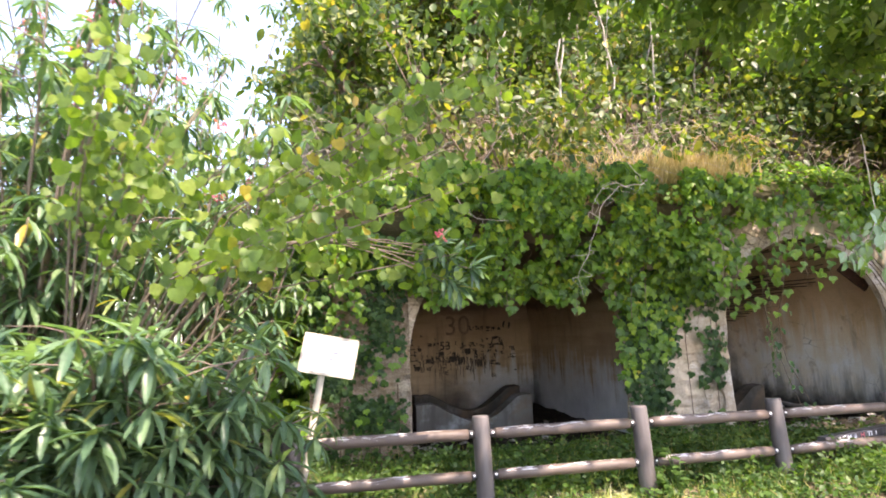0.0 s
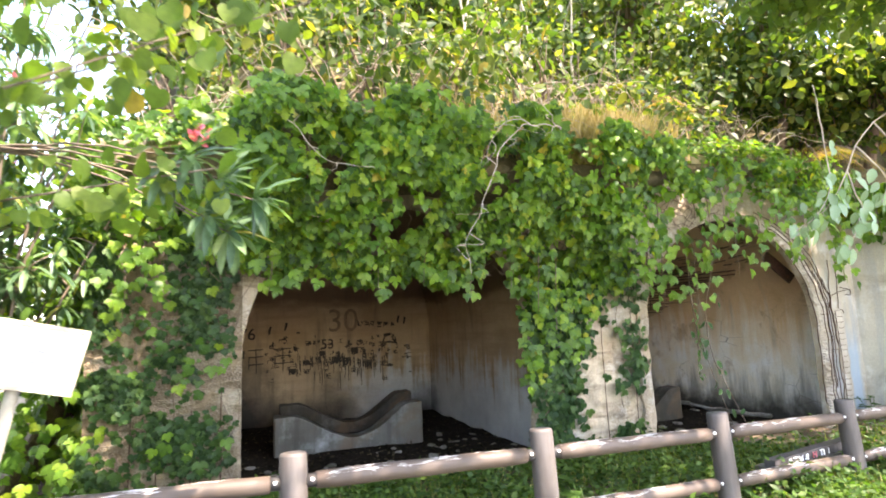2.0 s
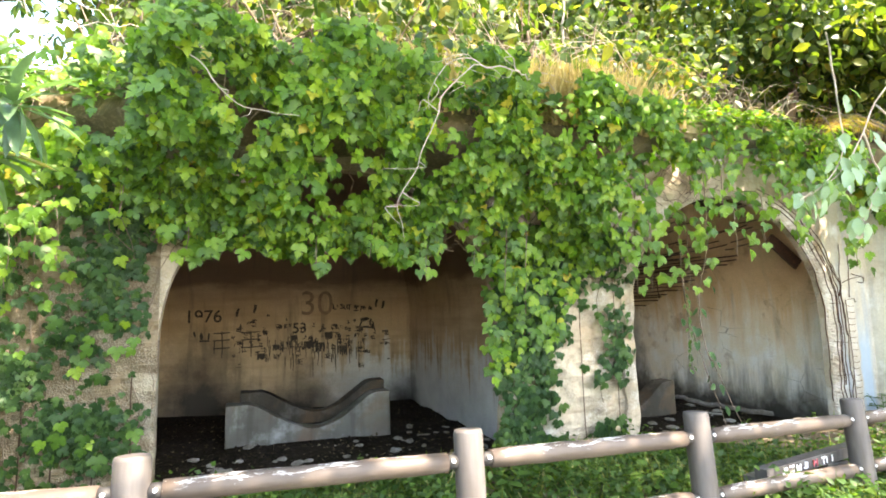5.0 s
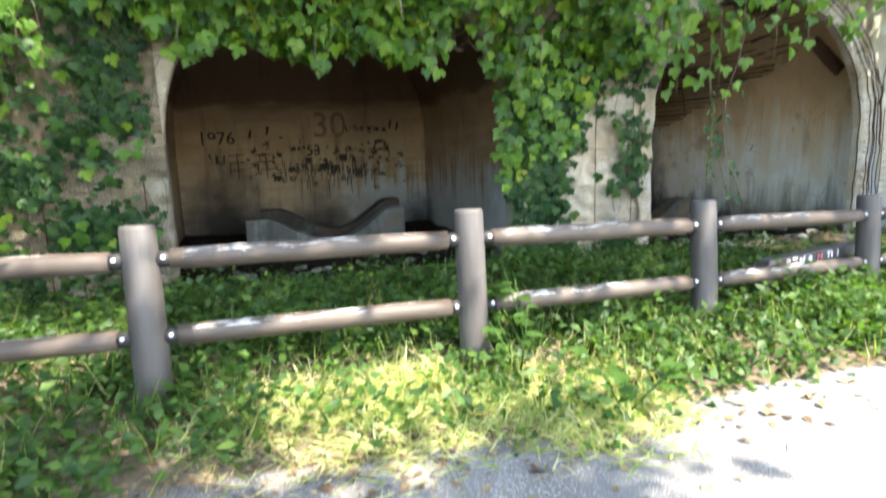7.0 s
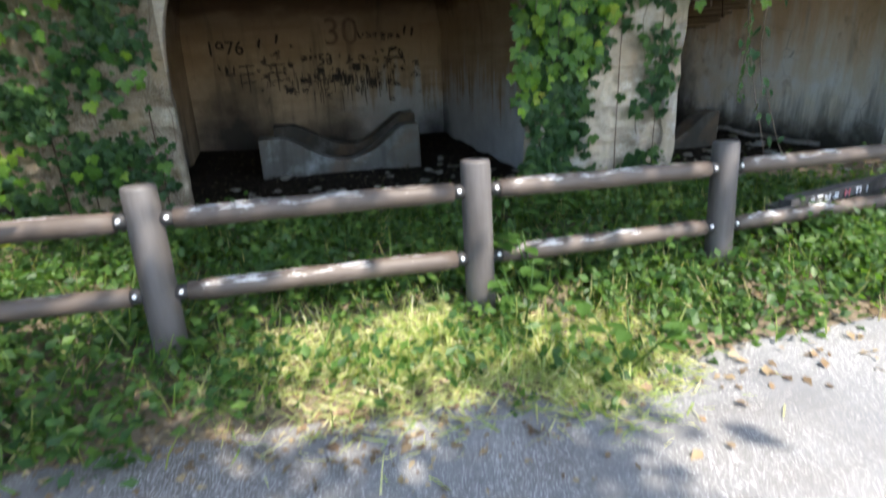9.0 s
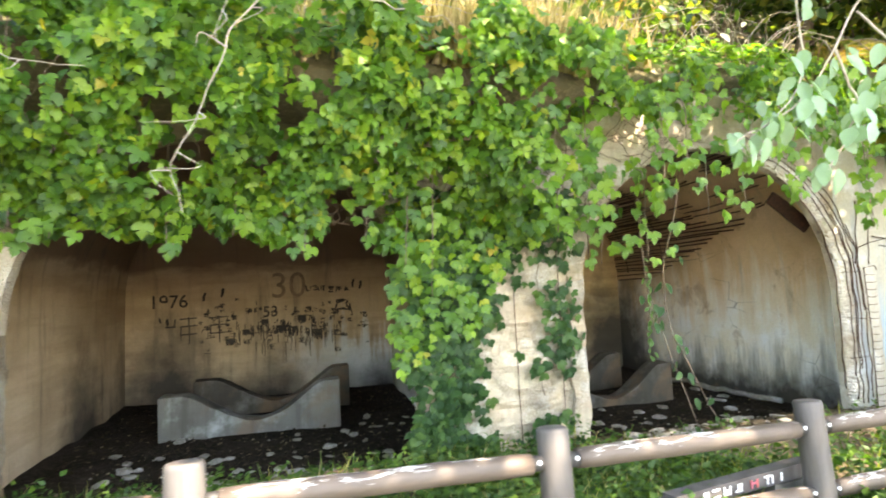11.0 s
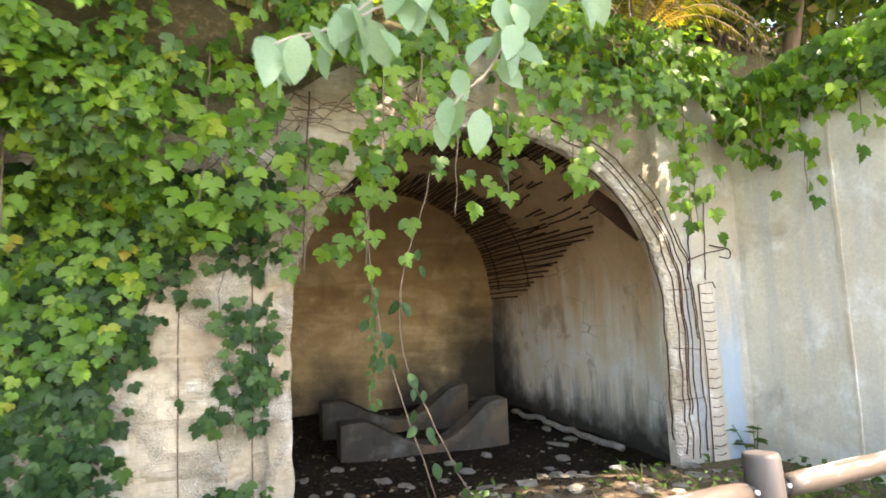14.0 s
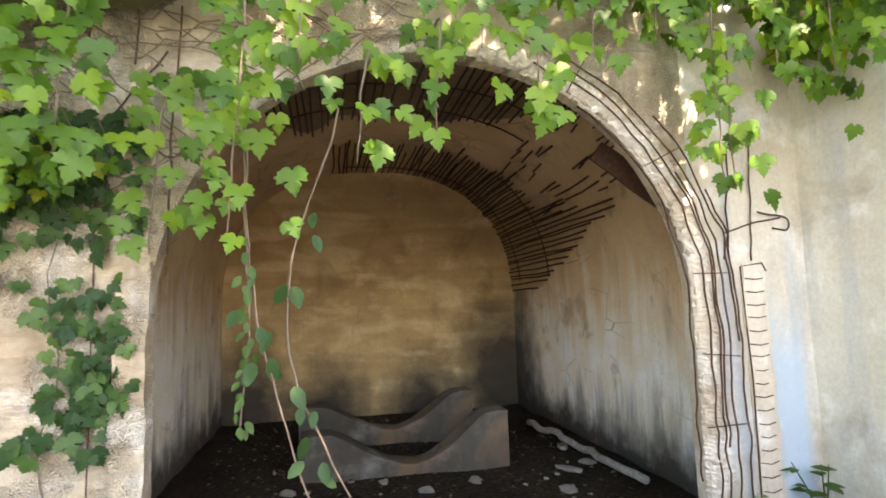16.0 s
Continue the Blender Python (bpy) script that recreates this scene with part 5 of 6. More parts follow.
# the crown just behind the opening
crown_v, crown_f = [], []
cu = np.linspace(0.33, 0.72, 36)
for k, u in enumerate(cu):
    y0, y1 = 7.0, 9.2 + 0.5 * nz(u * 14, 6) - 0.9 * smooth(0.56, 0.72, u)
    for q in range(5):
        crown_v.append(on_vault(R2[0], u, y0 + (y1 - y0) * q / 4, 0.016))
    pts = [on_vault(R2[0], u, y, 0.05 + 0.03 * nz(y * 1.5, k)) + Vector((0.03 * nz(y, k, 8), 0, 0.02 * nz(y, k, 9))) for y in np.linspace(y0 + 0.02, y1 + 0.2 * nz(k * 1.9, 4), 5)]
    part("bar", mesh_from("bar", *tube(pts, 0.0115, 5), M_RUST, True), lattice)
for i in range(len(cu) - 1):
    for q in range(4):
        a = i * 5 + q
        crown_f.append((a, a + 5, a + 6, a + 1))
part("broken_patch", mesh_from("broken_patch", crown_v, crown_f, M_SOOT), lattice, "dark sooty bare concrete where plaster fell")
for y in (7.6, 8.3, 8.9):
    pts = [on_vault(R2[0], u, y + 0.03 * nz(u * 9, y), 0.03) for u in np.linspace(0.33, 0.7, 22)]
    part("bar", mesh_from("bar", *tube(pts, 0.009, 5), M_RUST, True), lattice)
for k in range(34):
    u, y = 0.7 + 0.15 * rng.random(), rng.uniform(7.4, 9.6)
    pts = [on_vault(R2[0], u, y, 0.03), on_vault(R2[0], u + 0.004, y + rng.uniform(0.15, 0.45), 0.03)]
    part("bar", mesh_from("bar", *tube(pts, 0.011, 5), M_RUST, True), lattice)
beam = tagged(new("steel_plate", rough_block("steel_plate", (-0.3, -0.02, -0.075), (0.3, 0.02, 0.075), M_RUST, 0.1, 0.01, 4)), "bent dark rusted steel plate under the vault", "steel plate")
beam.matrix_basis = pose(8.44, 7.0, 2.25, 15, 35, 0)


# ---- graffiti ----
back1 = bpy.data.objects["wall_back_room_1"]


def wall_text(body, x, z, size, material):
    cu = bpy.data.curves.new("writing", "FONT")
    cu.body, cu.size, cu.extrude, cu.offset = body, size, 0.002, 0.003 if material == M_PAINT else 0.0
    cu.materials.append(material)
    ob = new("writing", cu)
    ob.parent = back1
    ob.matrix_basis = pose(x, Y_BACK - 0.014, z, 90, 0, 0)
    return tagged(ob, "graffiti reading " + body)


wall_text("30", 2.58, 1.55, 0.6, M_FADED)
wall_text("1976", 0.74, 1.46, 0.29, M_PAINT)
wall_text("53", 2.46, 1.24, 0.25, M_PAINT)
strokes = []


def stroke(x0, z0, x1, z1, r):
    strokes.append(([(x0, Y_BACK - 0.011, z0), ((x0 + x1) / 2 + rng.normal(0, 0.008), Y_BACK - 0.011, (z0 + z1) / 2), (x1, Y_BACK - 0.011, z1)], [r, r * 1.1, r * 0.7]))


def glyph(x, z, s, r):
    for k in range(int(rng.integers(3, 7))):
        if rng.random() < 0.5:
            zz = z + rng.uniform(-s, s)
            stroke(x - s * rng.uniform(0.3, 1), zz, x + s * rng.uniform(0.3, 1), zz + rng.normal(0, 0.2 * s), r)
        else:
            xx = x + rng.uniform(-s, s) * 0.8
            stroke(xx, z + s * rng.uniform(0.2, 1), xx + rng.normal(0, 0.25 * s), z - s * rng.uniform(0.2, 1), r)


for k in range(6):
    glyph(3.2 + 0.13 * k, 1.69 - 0.01 * k, 0.055, 0.011)
for k in range(120):
    x = 1.5 + 2.7 * rng.random()
    glyph(x, 1.12 + 0.28 * rng.normal() * 0.7, rng.uniform(0.025, 0.065), rng.uniform(0.004, 0.0095))
for x, z in ((0.95, 1.24), (1.06, 1.22), (3.75, 1.38), (3.85, 1.32), (2.85, 1.1)):
    glyph(x, z, 0.09, 0.014)
for x, w in ((1.32, 0.26), (1.78, 0.3)):
    for z in (1.27, 1.15, 1.02):
        stroke(x - w / 2, z, x + w / 2, z + 0.01, 0.011)
    stroke(x, 1.3, x + 0.01, 0.86, 0.01)
    stroke(x - w * 0.42, 1.16, x - w * 0.44, 0.94, 0.009)
for x, z in ((1.58, 1.62), (1.85, 1.68), (3.98, 1.75), (4.1, 1.72)):
    stroke(x, z + 0.06, x - 0.03, z - 0.08, 0.022)
for k in range(48):
    x, z = rng.uniform(2.0, 3.7), rng.uniform(0.8, 1.2)
    stroke(x, z, x + rng.normal(0, 0.006), z - rng.uniform(0.08, 0.34), 0.007)
for x, z, s in ((2.75, 1.02, 0.07), (2.95, 0.98, 0.08), (3.35, 0.9, 0.09), (2.5, 1.15, 0.05), (3.1, 1.18, 0.06), (2.2, 1.0, 0.05), (1.95, 0.86, 0.05)):
    for q in range(5):
        stroke(x - s + 0.4 * s * q, z + s, x - s + 0.42 * s * q, z - s * rng.uniform(0.4, 1.2), 0.018)
gv, gf = [], []
for pts, rad in strokes:
    v, f = tube(pts, rad, 6)
    o = len(gv)
    gv += [(a.x, Y_BACK - 0.011 + (a.y - (Y_BACK - 0.011)) * 0.25, a.z) for a in v]
    gf += [tuple(i + o for i in q) for q in f]
part("painted_strokes", mesh_from("painted_strokes", gv, gf, M_PAINT), back1, "scrawled black graffiti strokes and paint runs", kind="stuff")


# ---- floor litter ----
def stone_mesh(seed, flatness=0.5):
    bm = bmesh.new()
    bmesh.ops.create_icosphere(bm, subdivisions=2, radius=1)
    for v in bm.verts:
        q = v.co.copy()
        q += noise.noise_vector(v.co * 1.3 + Vector((seed * 3.1, 0, 0))) * 0.55
        q.z *= flatness
        v.co = q
    return from_bm("stone", bm, M_STONE)


def slab_mesh(seed):
    n = 7
    outline = [(math.cos(6.283 * k / n) * (0.8 + 0.4 * nz(k, seed)), math.sin(6.283 * k / n) * (0.6 + 0.4 * nz(k, seed + 9))) for k in range(n)]
    bm = bmesh.new()
    top = [bm.verts.new((x, y, 0.12 + 0.03 * nz(x, y, seed))) for x, y in outline]
    bot = [bm.verts.new((x * 1.05, y * 1.05, -0.1)) for x, y in outline]
    bm.faces.new(top)
    bm.faces.new(bot[::-1])
    for k in range(n):
        bm.faces.new((top[k], bot[k], bot[(k + 1) % n], top[(k + 1) % n]))
    bmesh.ops.recalc_face_normals(bm, faces=bm.faces[:])
    return from_bm("slab", bm, M_STONE)


def floor_z(x, y):
    if y < FRONT - 0.35:
        return ground_z(x, y)
    f = ROOMS[0][3] if x < 4.7 else ROOMS[1][3]
    return max(ground_z(x, y), f + 0.16 * (1 - smooth(FRONT - 0.3, FRONT + 0.9, y)) + 0.035 * nz(x * 2.2, y * 2.2) + 0.05 * smooth(0.0, 1.0, abs(nz(x * 0.9, y * 0.9, 5))))


stones = [stone_mesh(k, 0.45 + 0.05 * k) for k in range(5)]
slabs = [slab_mesh(k) for k in range(4)]
spots = [(8.77, 9.23, 0.2), (8.5, 8.47, 0.16), (8.5, 11.0, 0.16), (7.17, 7.26, 0.15), (7.36, 7.02, 0.1), (8.1, 6.85, 0.17), (7.76, 7.14, 0.12), (7.72, 6.78, 0.1), (7.29, 7.31, 0.07), (8.3, 7.1, 0.12), (8.35, 6.75, 0.1), (7.95, 7.35, 0.1),
         (1.25, 7.7, 0.14), (1.35, 8.1, 0.12), (3.7, 8.2, 0.09), (3.55, 8.6, 0.07), (4.1, 8.9, 0.08), (3.85, 9.3, 0.12), (7.0, 6.3, 0.09), (7.9, 6.2, 0.12), (8.6, 6.1, 0.1), (7.4, 5.9, 0.08)]
spots += [(rng.uniform(5.9, 9.0), 5.3 + 2.0 * rng.random(), 0.05 + 0.1 * rng.random() ** 2) for k in range(70)]
spots += [(rng.uniform(2.9, 4.4), 7.0 + 2.2 * rng.random(), 0.04 + 0.06 * rng.random()) for k in range(14)]
for k, (x, y, s) in enumerate(spots):
    ob = new("rubble_slab", slabs[k % 4])
    ob.matrix_basis = pose(x, y, floor_z(x, y) + 0.02 * s, rng.normal(0, 5), rng.normal(0, 5), rng.uniform(0, 360)) @ Matrix.Diagonal((s * rng.uniform(0.6, 1.1), s * rng.uniform(0.4, 0.8), s * 0.8, 1))
    tagged(ob, "broken pale concrete slab lying on the earth floor", "rubble", "rubble slabs")
for k in range(150):
    if k < 100:
        x, y = rng.uniform(5.7, 8.8), 6.1 + 2.6 * rng.random() ** 1.3
    else:
        x, y = rng.uniform(1.1, 4.5), rng.uniform(6.9, 9.0)
    s = 0.014 + 0.05 * rng.random() ** 2
    ob = new("rubble_stone", stones[k % 5])
    ob.matrix_basis = pose(x, y, floor_z(x, y) + 0.15 * s, 0, 0, rng.uniform(0, 360)) @ Matrix.Diagonal((s * 1.3, s, s, 1))
    tagged(ob, "small broken stone on the littered floor", "stone", "rubble stones")
litter = empty("leaf_litter", pose(0, 0, 0), "dry brown leaves strewn over floor and path", "leaf litter", kind="stuff")
pos = []
for k in range(8200):
    if k < 6400:
        x, y = (rng.uniform(5.2, 8.9) if k % 2 else rng.uniform(0.6, 4.6)), rng.uniform(6.2, 11.5)
        z = floor_z(x, y) + 0.012
    elif k < 7800:
        x = rng.uniform(-2, 9)
        y = rng.uniform(3.3, 6.3)
        z = ground_z(x, y) + 0.015
    else:
        x = rng.uniform(-2, 6)
        y = road_edge(x) - 0.5 * rng.random() ** 2
        z = 0.137
    pos.append((x, y, z))
pos = np.array(pos)
n = len(pos)
# Leaves inside the rooms take the shaded copy, those outside the plain one.
for nm, sel, mat in (("shaded_leaves", slice(0, 6400), M_SHADED_LEAF), ("leaves", slice(6400, n), M_LITTER)):
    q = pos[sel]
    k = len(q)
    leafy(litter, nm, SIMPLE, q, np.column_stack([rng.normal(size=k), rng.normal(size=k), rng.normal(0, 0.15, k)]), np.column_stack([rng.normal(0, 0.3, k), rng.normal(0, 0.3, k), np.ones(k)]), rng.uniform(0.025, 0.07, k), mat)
for k, (x, y, a, s) in enumerate(((2.22, 2.95, 30, 0.075), (2.24, 3.26, 80, 0.06), (2.02, 2.55, 140, 0.1), (1.45, 2.75, 200, 0.13), (3.12, 2.95, 20, 0.06), (2.55, 2.62, 250, 0.07), (2.95, 3.25, 300, 0.06), (2.3, 2.4, 15, 0.05), (3.3, 2.6, 190, 0.06))):
    ob = new("fallen_leaf", scatter("fallen_leaf", OVAL, np.zeros((1, 3)), np.array([[0, 1, 0.0]]), np.array([[0, 0, 1.0]]), np.ones(1), M_LITTER))
    ob.matrix_basis = pose(x, y, 0.142, 4, 3, a) @ Matrix.Diagonal((s * 0.65, s * 0.65, s * 0.65, 1))
    tagged(ob, "curled dry brown leaf lying on the asphalt", "leaf", "fallen leaves")
pipe = new("fallen_pole", tubes_mesh("fallen_pole", [(supple([(8.72, 10.1, -0.04), (8.8, 9.4, -0.02), (8.84, 8.7, -0.05), (8.8, 7.7, -0.04)], 0.05), 0.035)], M_STONE, 8))
tagged(pipe, "long pale crooked pole lying along the wall foot", "pole")
for x, y, w in ((4.93, 4.5, 0.26), (5.62, 4.6, 0.24)):
    blk = new("support_block", rough_block("support_block", (-w / 2, -0.08, -0.14), (w / 2, 0.1, 0.2), M_CRADLE, 0.07, 0.012, x))
    blk.matrix_basis = pose(x, y, 0.2, 0, 0, 7)
    tagged(blk, "grey concrete block carrying a low plank in weeds", "concrete block", "plank supports")
plank = empty("low_plank", pose(5.36, 4.53, 0.4, 0, -1.0, 8), "low weathered plank with white lettering on concrete blocks", "plank")
part("board", rough_block("board", (-0.56, -0.04, 0.0), (0.6, 0.045, 0.075), M_POST, 0.12, 0.005, 5), plank)
for k, (x, strokes_at) in enumerate(((-0.4, ((0, 1), (1, 0), (2, 0))), (-0.32, ((0, 1), (2, 1))), (-0.24, ((0, 0), (1, 1), (0, 1), (2, 0))), (-0.16, ((1, 0), (2, 0), (0, 1))), (-0.04, ((0, 0), (1, 1), (2, 0))), (0.06, ((1, 0), (2, 1))), (0.12, ((0, 0),)), (0.17, ((1, 0),)))):
    for q, across in strokes_at:
        lo, hi = ((x + 0.002, 0.018 + 0.017 * q), (x + 0.05, 0.027 + 0.017 * q)) if across else ((x + 0.021 * q, 0.014), (x + 0.009 + 0.021 * q, 0.058))
        part("letter_stroke", box_mesh("letter_stroke", (lo[0], -0.05, lo[1]), (hi[0], -0.045, hi[1]), M_PETAL if k == 4 else M_WHITE), plank)


# ---- hanging stems, branches ----
LEAF_BIG = [scatter("leaf", IVY, np.zeros((1, 3)), np.array([[0.0, 1, 0]]), np.array([[0, 0, 1.0]]), np.ones(1), M_IVY_ONE) for k in range(1)]
LEAF_OVAL = [scatter("leaf", OVAL, np.zeros((1, 3)), np.array([[0.0, 1, 0]]), np.array([[0, 0, 1.0]]), np.ones(1), m) for m in (M_PALE, M_IVY_DARK, M_YELLOW, M_WEED)]


def put_leaf(parent, me, p, along, normal, s, label=""):
    rot = frames_for(np.array([along], dtype=float), np.array([normal], dtype=float))[0]
    m = Matrix([[rot[i][j] * s for j in range(3)] + [p[i]] for i in range(3)] + [[0, 0, 0, 1]])
    base = parent.matrix_basis
    return part("leaf", me, parent, label, base.inverted() @ m)


def strand(points, radii, leaf_me, count, size, label, spread=0.1, category="vine", group="hanging strands", from_u=0.0, mat=None):
    thing = empty("hanging_vine", pose(*points[0]), label, category, group)
    loc = [p - Vector(points[0]) for p in supple(points, 0.015)]
    radii = np.interp(np.linspace(0, 1, len(loc)), np.linspace(0, 1, len(radii)), radii)
    part("stem", mesh_from("stem", *tube(loc, radii, 6), mat or M_STEM, True), thing)
    for k in range(count):
        u = from_u + (1 - from_u) * (k + rng.random()) / count
        f = u * (len(points) - 1)
        i = min(int(f), len(points) - 2)
        p = Vector(points[i]).lerp(Vector(points[i + 1]), f - i)
        p += Vector((rng.normal(0, spread), rng.normal(0, spread * 0.6) - 0.02, rng.normal(0, spread * 0.5)))
        put_leaf(thing, leaf_me, p, (rng.normal(0, 0.5), -0.35 + rng.normal(0, 0.25), -1), (rng.normal(0, 0.35), -1, 0.55 + rng.normal(0, 0.3)), size * rng.uniform(0.75, 1.2))
    return thing


for x, zt, zb, y, c in ((5.05, 3.1, 1.95, 5.95, 26), (5.35, 3.1, 2.05, 6.0, 24), (6.05, 3.15, 2.15, 5.95, 22), (6.3, 3.2, 2.45, 5.95, 10), (5.98, 2.6, 1.72, 6.15, 12), (6.55, 2.7, 2.05, 6.05, 6), (6.9, 2.85, 2.2, 6.0, 9), (7.1, 3.15, 2.55, 5.9, 8), (7.4, 3.2, 2.2, 6.0, 18), (7.7, 3.2, 2.6, 6.0, 12),
                        (8.05, 3.25, 2.75, 6.0, 12), (8.4, 3.2, 2.0, 6.05, 16), (8.55, 3.0, 1.98, 6.15, 12), (8.75, 3.25, 2.6, 6.0, 14), (9.0, 3.2, 2.55, 5.9, 12), (9.15, 3.2, 2.2, 5.7, 14), (9.2, 3.1, 2.5, 5.3, 10), (5.62, 2.6, 1.7, 6.3, 12)):
    strand([(x + 0.05, y + 0.3, zt), (x + 0.03, y + 0.05, zt - 0.1), (x, y, (zt + zb) / 2), (x - 0.02, y - 0.02, zb)], [0.006, 0.006, 0.005, 0.003], LEAF_BIG[0], int(c * 2.2), 0.095, "leafy creeper strand hanging before the arch")
for x, zb, c in ((0.75, 2.3, 8), (1.2, 1.95, 12), (1.45, 2.0, 10), (2.15, 1.88, 14), (2.6, 2.0, 10), (3.1, 1.85, 14), (3.55, 1.95, 12), (3.85, 1.7, 14), (4.05, 1.5, 14)):
    strand([(x + 0.04, 6.05, 2.75), (x + 0.02, 6.1, 2.5), (x, 6.15, (2.5 + zb) / 2), (x - 0.02, 6.15, zb)], [0.005, 0.005, 0.004, 0.003], LEAF_BIG[0], int(c * 1.3), 0.09, "creeper tip hanging into the arch", 0.08)
for x, y, zt, zb in ((0.32, 6.2, 2.5, 1.9), (0.2, 6.15, 2.4, 1.95), (0.05, 6.15, 2.35, 1.75)):
    strand([(x, y + 0.25, zt), (x, y, zt - 0.1), (x + 0.03, y, (zt + zb) / 2), (x + 0.02, y, zb)], [0.005, 0.004, 0.003, 0.003], LEAF_BIG[0], 16, 0.075, "sunlit creeper tip at the end of the wall")
strand([(6.02, 6.3, 2.5), (6.02, 6.3, 1.81), (6.07, 6.28, 1.36), (6.16, 6.25, 0.99), (6.42, 6.2, 0.16)], [0.0055, 0.0055, 0.005, 0.005, 0.004], LEAF_OVAL[1], 9, 0.1, "bare woody vine stem hanging to the ground", 0.05, from_u=0.45)
strand([(6.45, 6.32, 2.4), (6.38, 6.3, 2.12), (6.24, 6.3, 1.73), (6.21, 6.27, 1.22), (6.36, 6.24, 0.8), (6.66, 6.2, 0.16)], [0.0055, 0.0055, 0.0055, 0.005, 0.005, 0.004], LEAF_OVAL[1], 12, 0.1, "woody vine stem with a few leaves", 0.06, from_u=0.3)
strand([(6.0, 6.3, 2.3), (6.02, 6.28, 1.7), (6.03, 6.27, 1.25), (5.99, 6.26, 0.85)], [0.004, 0.004, 0.004, 0.003], LEAF_OVAL[3], 26, 0.06, "withered pale green vine string", 0.018, from_u=0.3)
for pts in (((3.75, 5.4, 3.4), (3.3, 4.85, 3.17), (3.02, 4.75, 3.13), (2.81, 4.75, 2.98), (2.7, 4.75, 2.77), (2.57, 4.76, 2.45), (2.48, 4.78, 2.27), (2.46, 4.78, 2.17), (2.5, 4.8, 1.96)),
            ((3.1, 4.78, 3.15), (2.95, 4.74, 3.14), (2.78, 4.75, 3.11), (2.68, 4.76, 2.97), (2.66, 4.8, 2.8)), ((3.5, 5.1, 3.28), (3.3, 4.9, 3.3), (3.1, 4.8, 3.42), (2.95, 4.75, 3.6)),
            ((0.9, 5.6, 3.35), (1.18, 5.3, 3.25), (1.42, 5.28, 3.0), (1.62, 5.28, 2.87), (1.92, 5.3, 2.86))):
    ob = new("dead_branch", tubes_mesh("dead_branch", [(supple(pts, 0.03), list(np.linspace(0.005, 0.0016, (len(pts) - 1) * 5 + 1)))] + [(supple([pts[q], Vector(pts[q]) + Vector((rng.normal(0, 0.06), -0.03, rng.normal(-0.03, 0.05))), Vector(pts[q]) + Vector((rng.normal(0, 0.12), -0.03, rng.normal(-0.08, 0.08)))], 0.03), list(np.linspace(0.003, 0.001, 11))) for q in range(1, len(pts) - 1)], M_TWIG, 6))
    tagged(ob, "pale bare twig hanging in front of the creeper", "branch", "dead twigs")

# pale leafy branch reaching in over the fence
BR = [((6.9, 3.6, 3.75), (6.4, 4.3, 3.3), (6.1, 4.4, 2.85), (5.85, 4.4, 2.56), (5.6, 4.42, 2.4), (5.36, 4.42, 2.28)), ((6.1, 4.4, 2.85), (6.2, 4.38, 2.5), (6.1, 4.4, 2.3), (5.94, 4.38, 2.12)),
      ((5.95, 4.5, 3.7), (5.85, 4.4, 3.0), (5.8, 4.4, 2.6), (5.45, 4.42, 2.3)), ((6.4, 4.3, 3.3), (6.7, 4.2, 3.0), (7.1, 4.1, 2.8)), ((6.3, 4.4, 3.1), (6.45, 4.3, 2.8), (6.35, 4.3, 2.55))]
bran = empty("leafy_branch", pose(6.9, 3.6, 3.75), "drooping branch with pale glossy green leaves", "branch")
for run in BR:
    loc = [p - Vector(BR[0][0]) for p in supple(run, 0.02)]
    part("twig", mesh_from("twig", *tube(loc, list(np.linspace(0.008, 0.003, len(loc))), 6), M_TWIG, True), bran)
    for k in range(6 * (len(run) - 1)):
        u = 0.25 + 0.75 * rng.random()
        f = u * (len(run) - 1)
        i = min(int(f), len(run) - 2)
        p = Vector(run[i]).lerp(Vector(run[i + 1]), f - i) + Vector((rng.normal(0, 0.05), rng.normal(0, 0.05), rng.normal(-0.02, 0.03)))
        put_leaf(bran, LEAF_OVAL[0], p, (rng.normal(0, 0.5), rng.normal(-0.1, 0.4), -1), (rng.normal(0, 0.5), -0.8, 0.7), rng.uniform(0.1, 0.16))

# broad-leaved branches reaching in from the west, above the sign
fg = empty("broadleaf_shrub", pose(-1.7, 4.1, 0.15), "tall broad-leaved shrub leaning over the path, leaves turning yellow", "shrub")
runs, pos = [], []
for k in range(21):
    tip = Vector((rng.uniform(-1.4, 1.15), rng.uniform(2.3, 3.4), rng.uniform(2.2, 3.4)))
    if tip.x > 0.2 and tip.z < 1.9 + 0.15 * tip.x:
        tip.z += 0.3
    a = Vector((-1.7, 4.1, 0.15))
    m = a.lerp(tip, 0.55) + Vector((-0.2, 0.1, 0.75))
    runs.append(([Vector((0, 0, 0)), (a.lerp(m, 0.5) + Vector((-0.1, 0, 0.3))) - a, m - a, tip - a], [0.014, 0.01, 0.006, 0.003]))
    for q in range(46):
        u = rng.random() ** 0.7
        pos.append(np.array(m.lerp(tip, u) - a) + rng.normal(0, 0.075, 3))
pos = np.array(pos)
n = len(pos)
part("stem_tangle", tubes_mesh("stem_tangle", runs, M_DARKBARK, 6), fg, "slender brown stems", kind="stuff")
leafy(fg, "leaves", ROUND, pos, np.column_stack([rng.normal(0, 0.6, n), rng.normal(-0.2, 0.5, n), -np.ones(n)]), rand_dirs(n, (0, -0.9, 1.0)), rng.uniform(0.05, 0.095, n), M_FG)


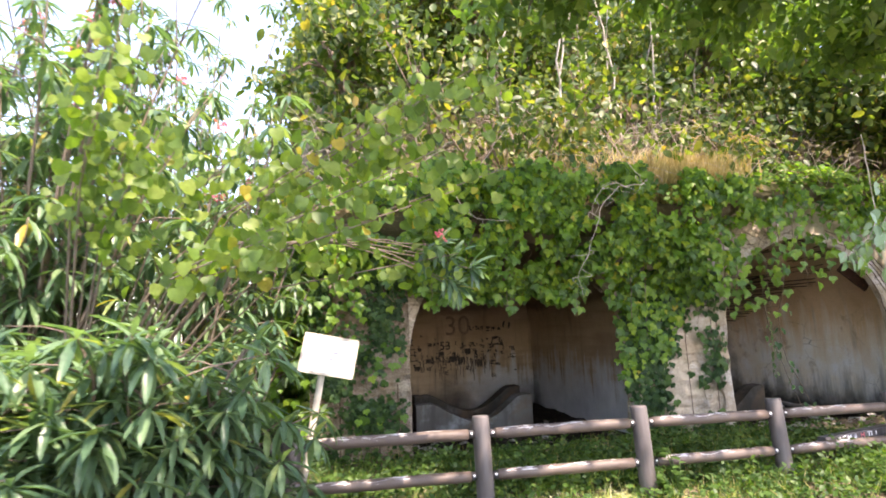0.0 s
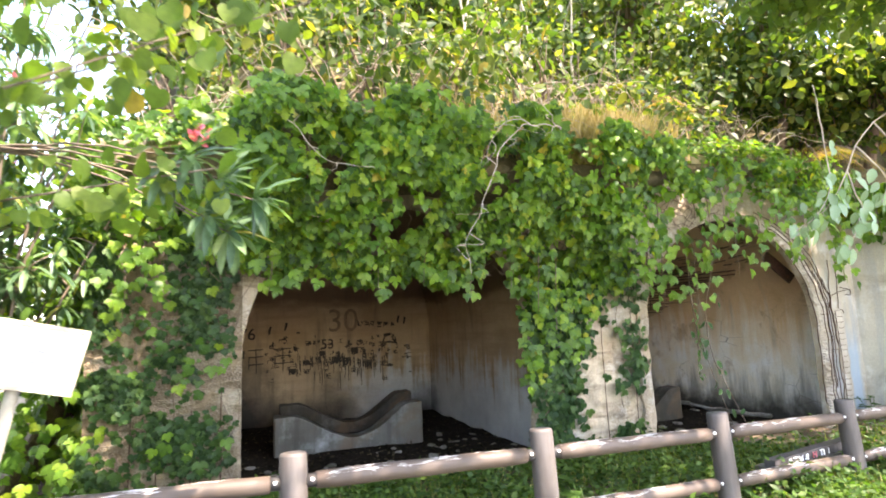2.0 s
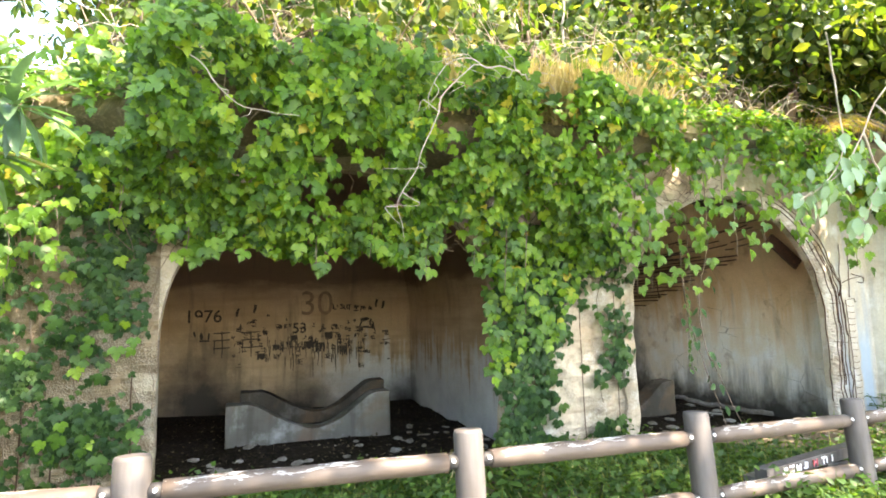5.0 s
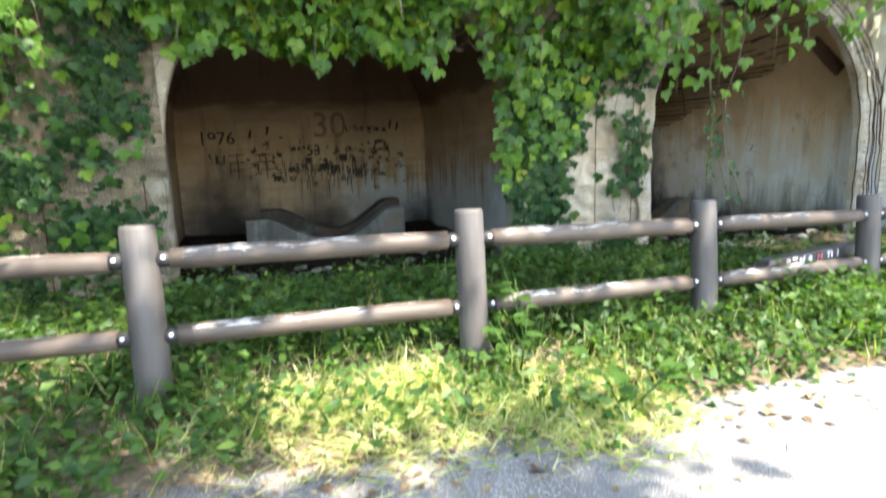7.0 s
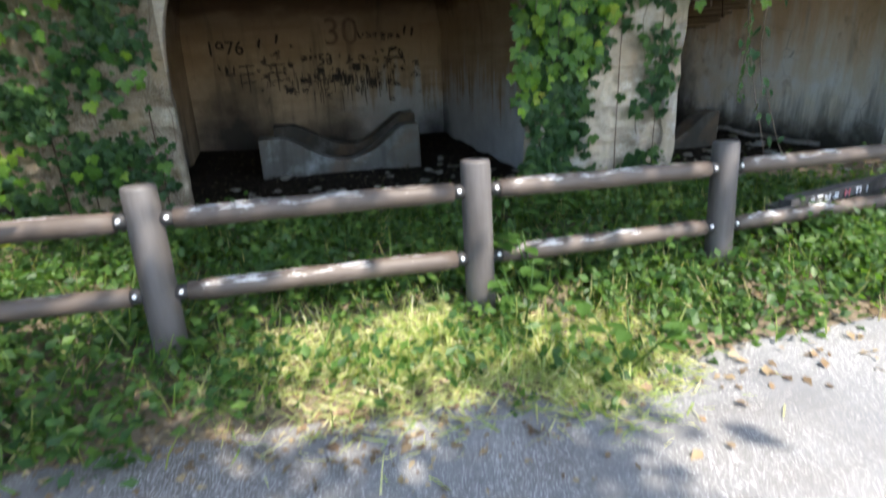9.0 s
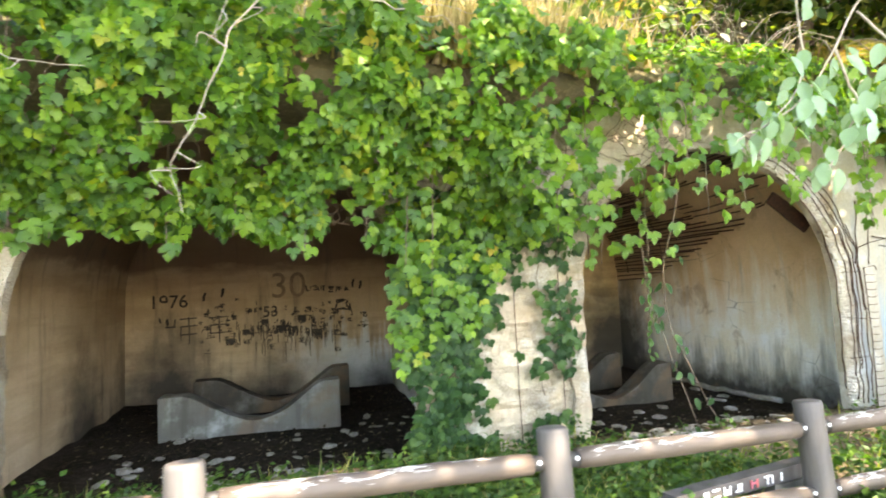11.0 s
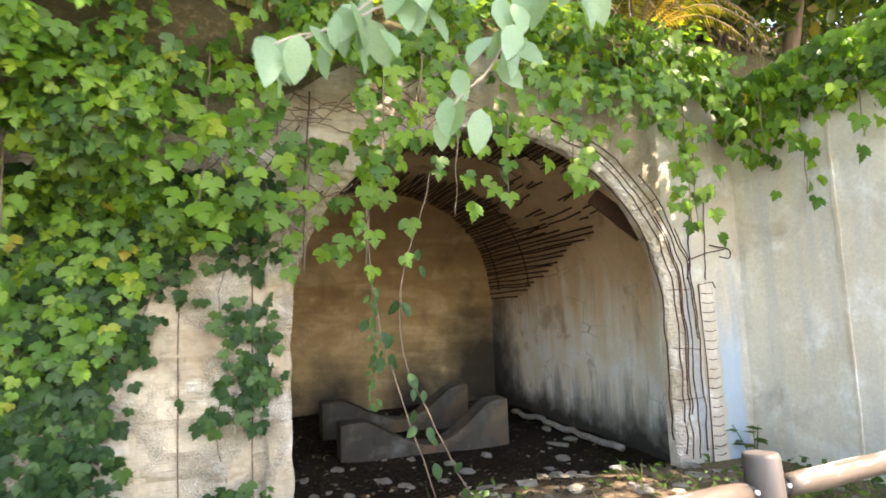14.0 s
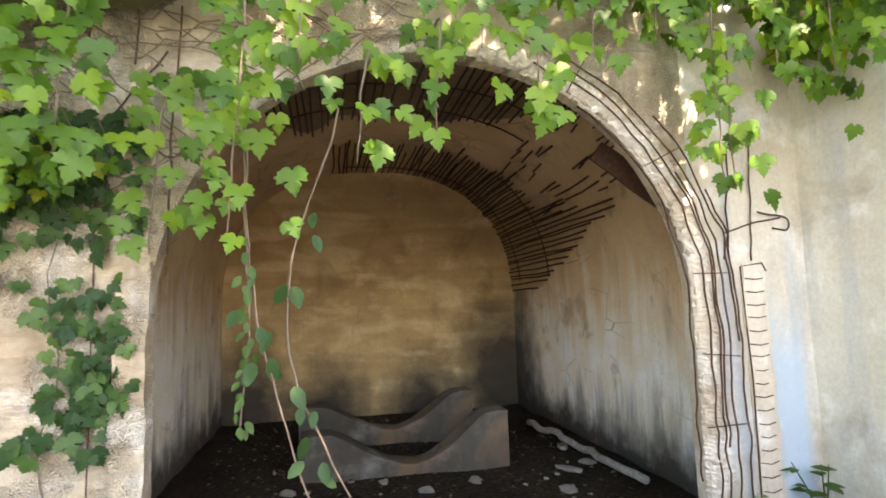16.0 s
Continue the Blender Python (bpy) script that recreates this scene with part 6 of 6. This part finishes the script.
# cycad fronds on the bank
def cycad(x, y, z, fronds, length):
    thing = empty("cycad", pose(x, y, z), "cycad with drooping yellow-green and orange fronds", "plant")
    for k in range(fronds):
        a = radians(-150 + 120 * k / max(1, fronds - 1))
        pts = [Vector((math.cos(a) * length * s, math.sin(a) * length * s, 0.35 * math.sin(s * 2.4) - 0.45 * s * s)) for s in np.linspace(0, 1, 9)]
        fr = part("frond", mesh_from("frond", *tube(pts, list(np.linspace(0.012, 0.004, 9)), 5), M_STEM, True), thing)
        pos, al, sz = [], [], []
        for s in np.linspace(0.2, 1, 34):
            f = s * 8
            i = min(int(f), 7)
            p = pts[i].lerp(pts[i + 1], f - i)
            d = (pts[i + 1] - pts[i]).normalized()
            side = Vector((-d.y, d.x, 0)).normalized()
            for sg in (-1, 1):
                pos.append(p)
                al.append(side * sg + d * 0.6 + Vector((0, 0, -0.25)))
                sz.append(0.17 * (1.1 - 0.6 * s))
        part("leaflet_mass", scatter("leaflet_mass", BLADE, np.array(pos), np.array(al), np.tile([0, 0, 1.0], (len(pos), 1)), np.array(sz), M_FROND), fr, kind="stuff")


cycad(8.3, 6.4, 3.55, 7, 0.95)
cycad(6.3, 7.3, 4.4, 6, 0.9)

# small plant at the corner of the wing wall and tall weeds by the fence
for x, y, z, c, s, h in ((9.15, 6.4, 0.1, 16, 0.11, 0.38), (2.88, 4.05, 0.2, 16, 0.1, 0.5), (2.75, 3.9, 0.2, 12, 0.09, 0.35), (3.05, 3.5, 0.15, 14, 0.11, 0.28), (2.3, 6.0, 0.15, 8, 0.11, 0.3), (3.3, 5.2, 0.2, 10, 0.11, 0.25), (8.0, 6.3, 0.1, 8, 0.07, 0.2)):
    thing = empty("leafy_weed", pose(x, y, z), "broad-leaved green weed growing from the soil", "weed", "tall weeds")
    for q in range(3):
        tip = Vector((rng.normal(0, 0.1), rng.normal(0, 0.1), h * rng.uniform(0.7, 1.1)))
        part("stem", mesh_from("stem", *tube([(0, 0, -0.03), tip * 0.5 + Vector((0.01, 0, 0)), tip], [0.006, 0.005, 0.003], 5), M_WEED, True), thing)
        for k in range(c // 3):
            p = Vector((x, y, z)) + tip * rng.uniform(0.35, 1.0)
            a = rng.uniform(0, 6.28)
            put_leaf(thing, LEAF_OVAL[3], p, (math.cos(a), math.sin(a), 0.15), (0, -0.2, 1), s * rng.uniform(0.7, 1.2))

# stairs with a white railing behind the shrubs
stairs = empty("staircase", pose(-4.1, 11.6, 0.0, 0, 0, 0), "concrete stairs with a white steel railing climbing the bank", "staircase")
for k in range(14):
    part("step", box_mesh("step", (0.29 * k, 0, 0), (0.29 * k + 0.3, 1.4, 0.175 * (k + 1)), M_WING, 0.008), stairs)
for z in (0.5, 0.95):
    part("handrail", mesh_from("handrail", *tube([(0, 0.06, z + 0.15), (4.0, 0.06, z + 2.55)], 0.025, 8), M_RAILING, True), stairs, "white steel rail")
for k in range(27):
    x = 0.15 * k + 0.05
    part("baluster", mesh_from("baluster", *tube([(x, 0.06, 0.6 * x + 0.15), (x, 0.06, 0.6 * x + 1.1)], 0.012, 6), M_RAILING, True), stairs)
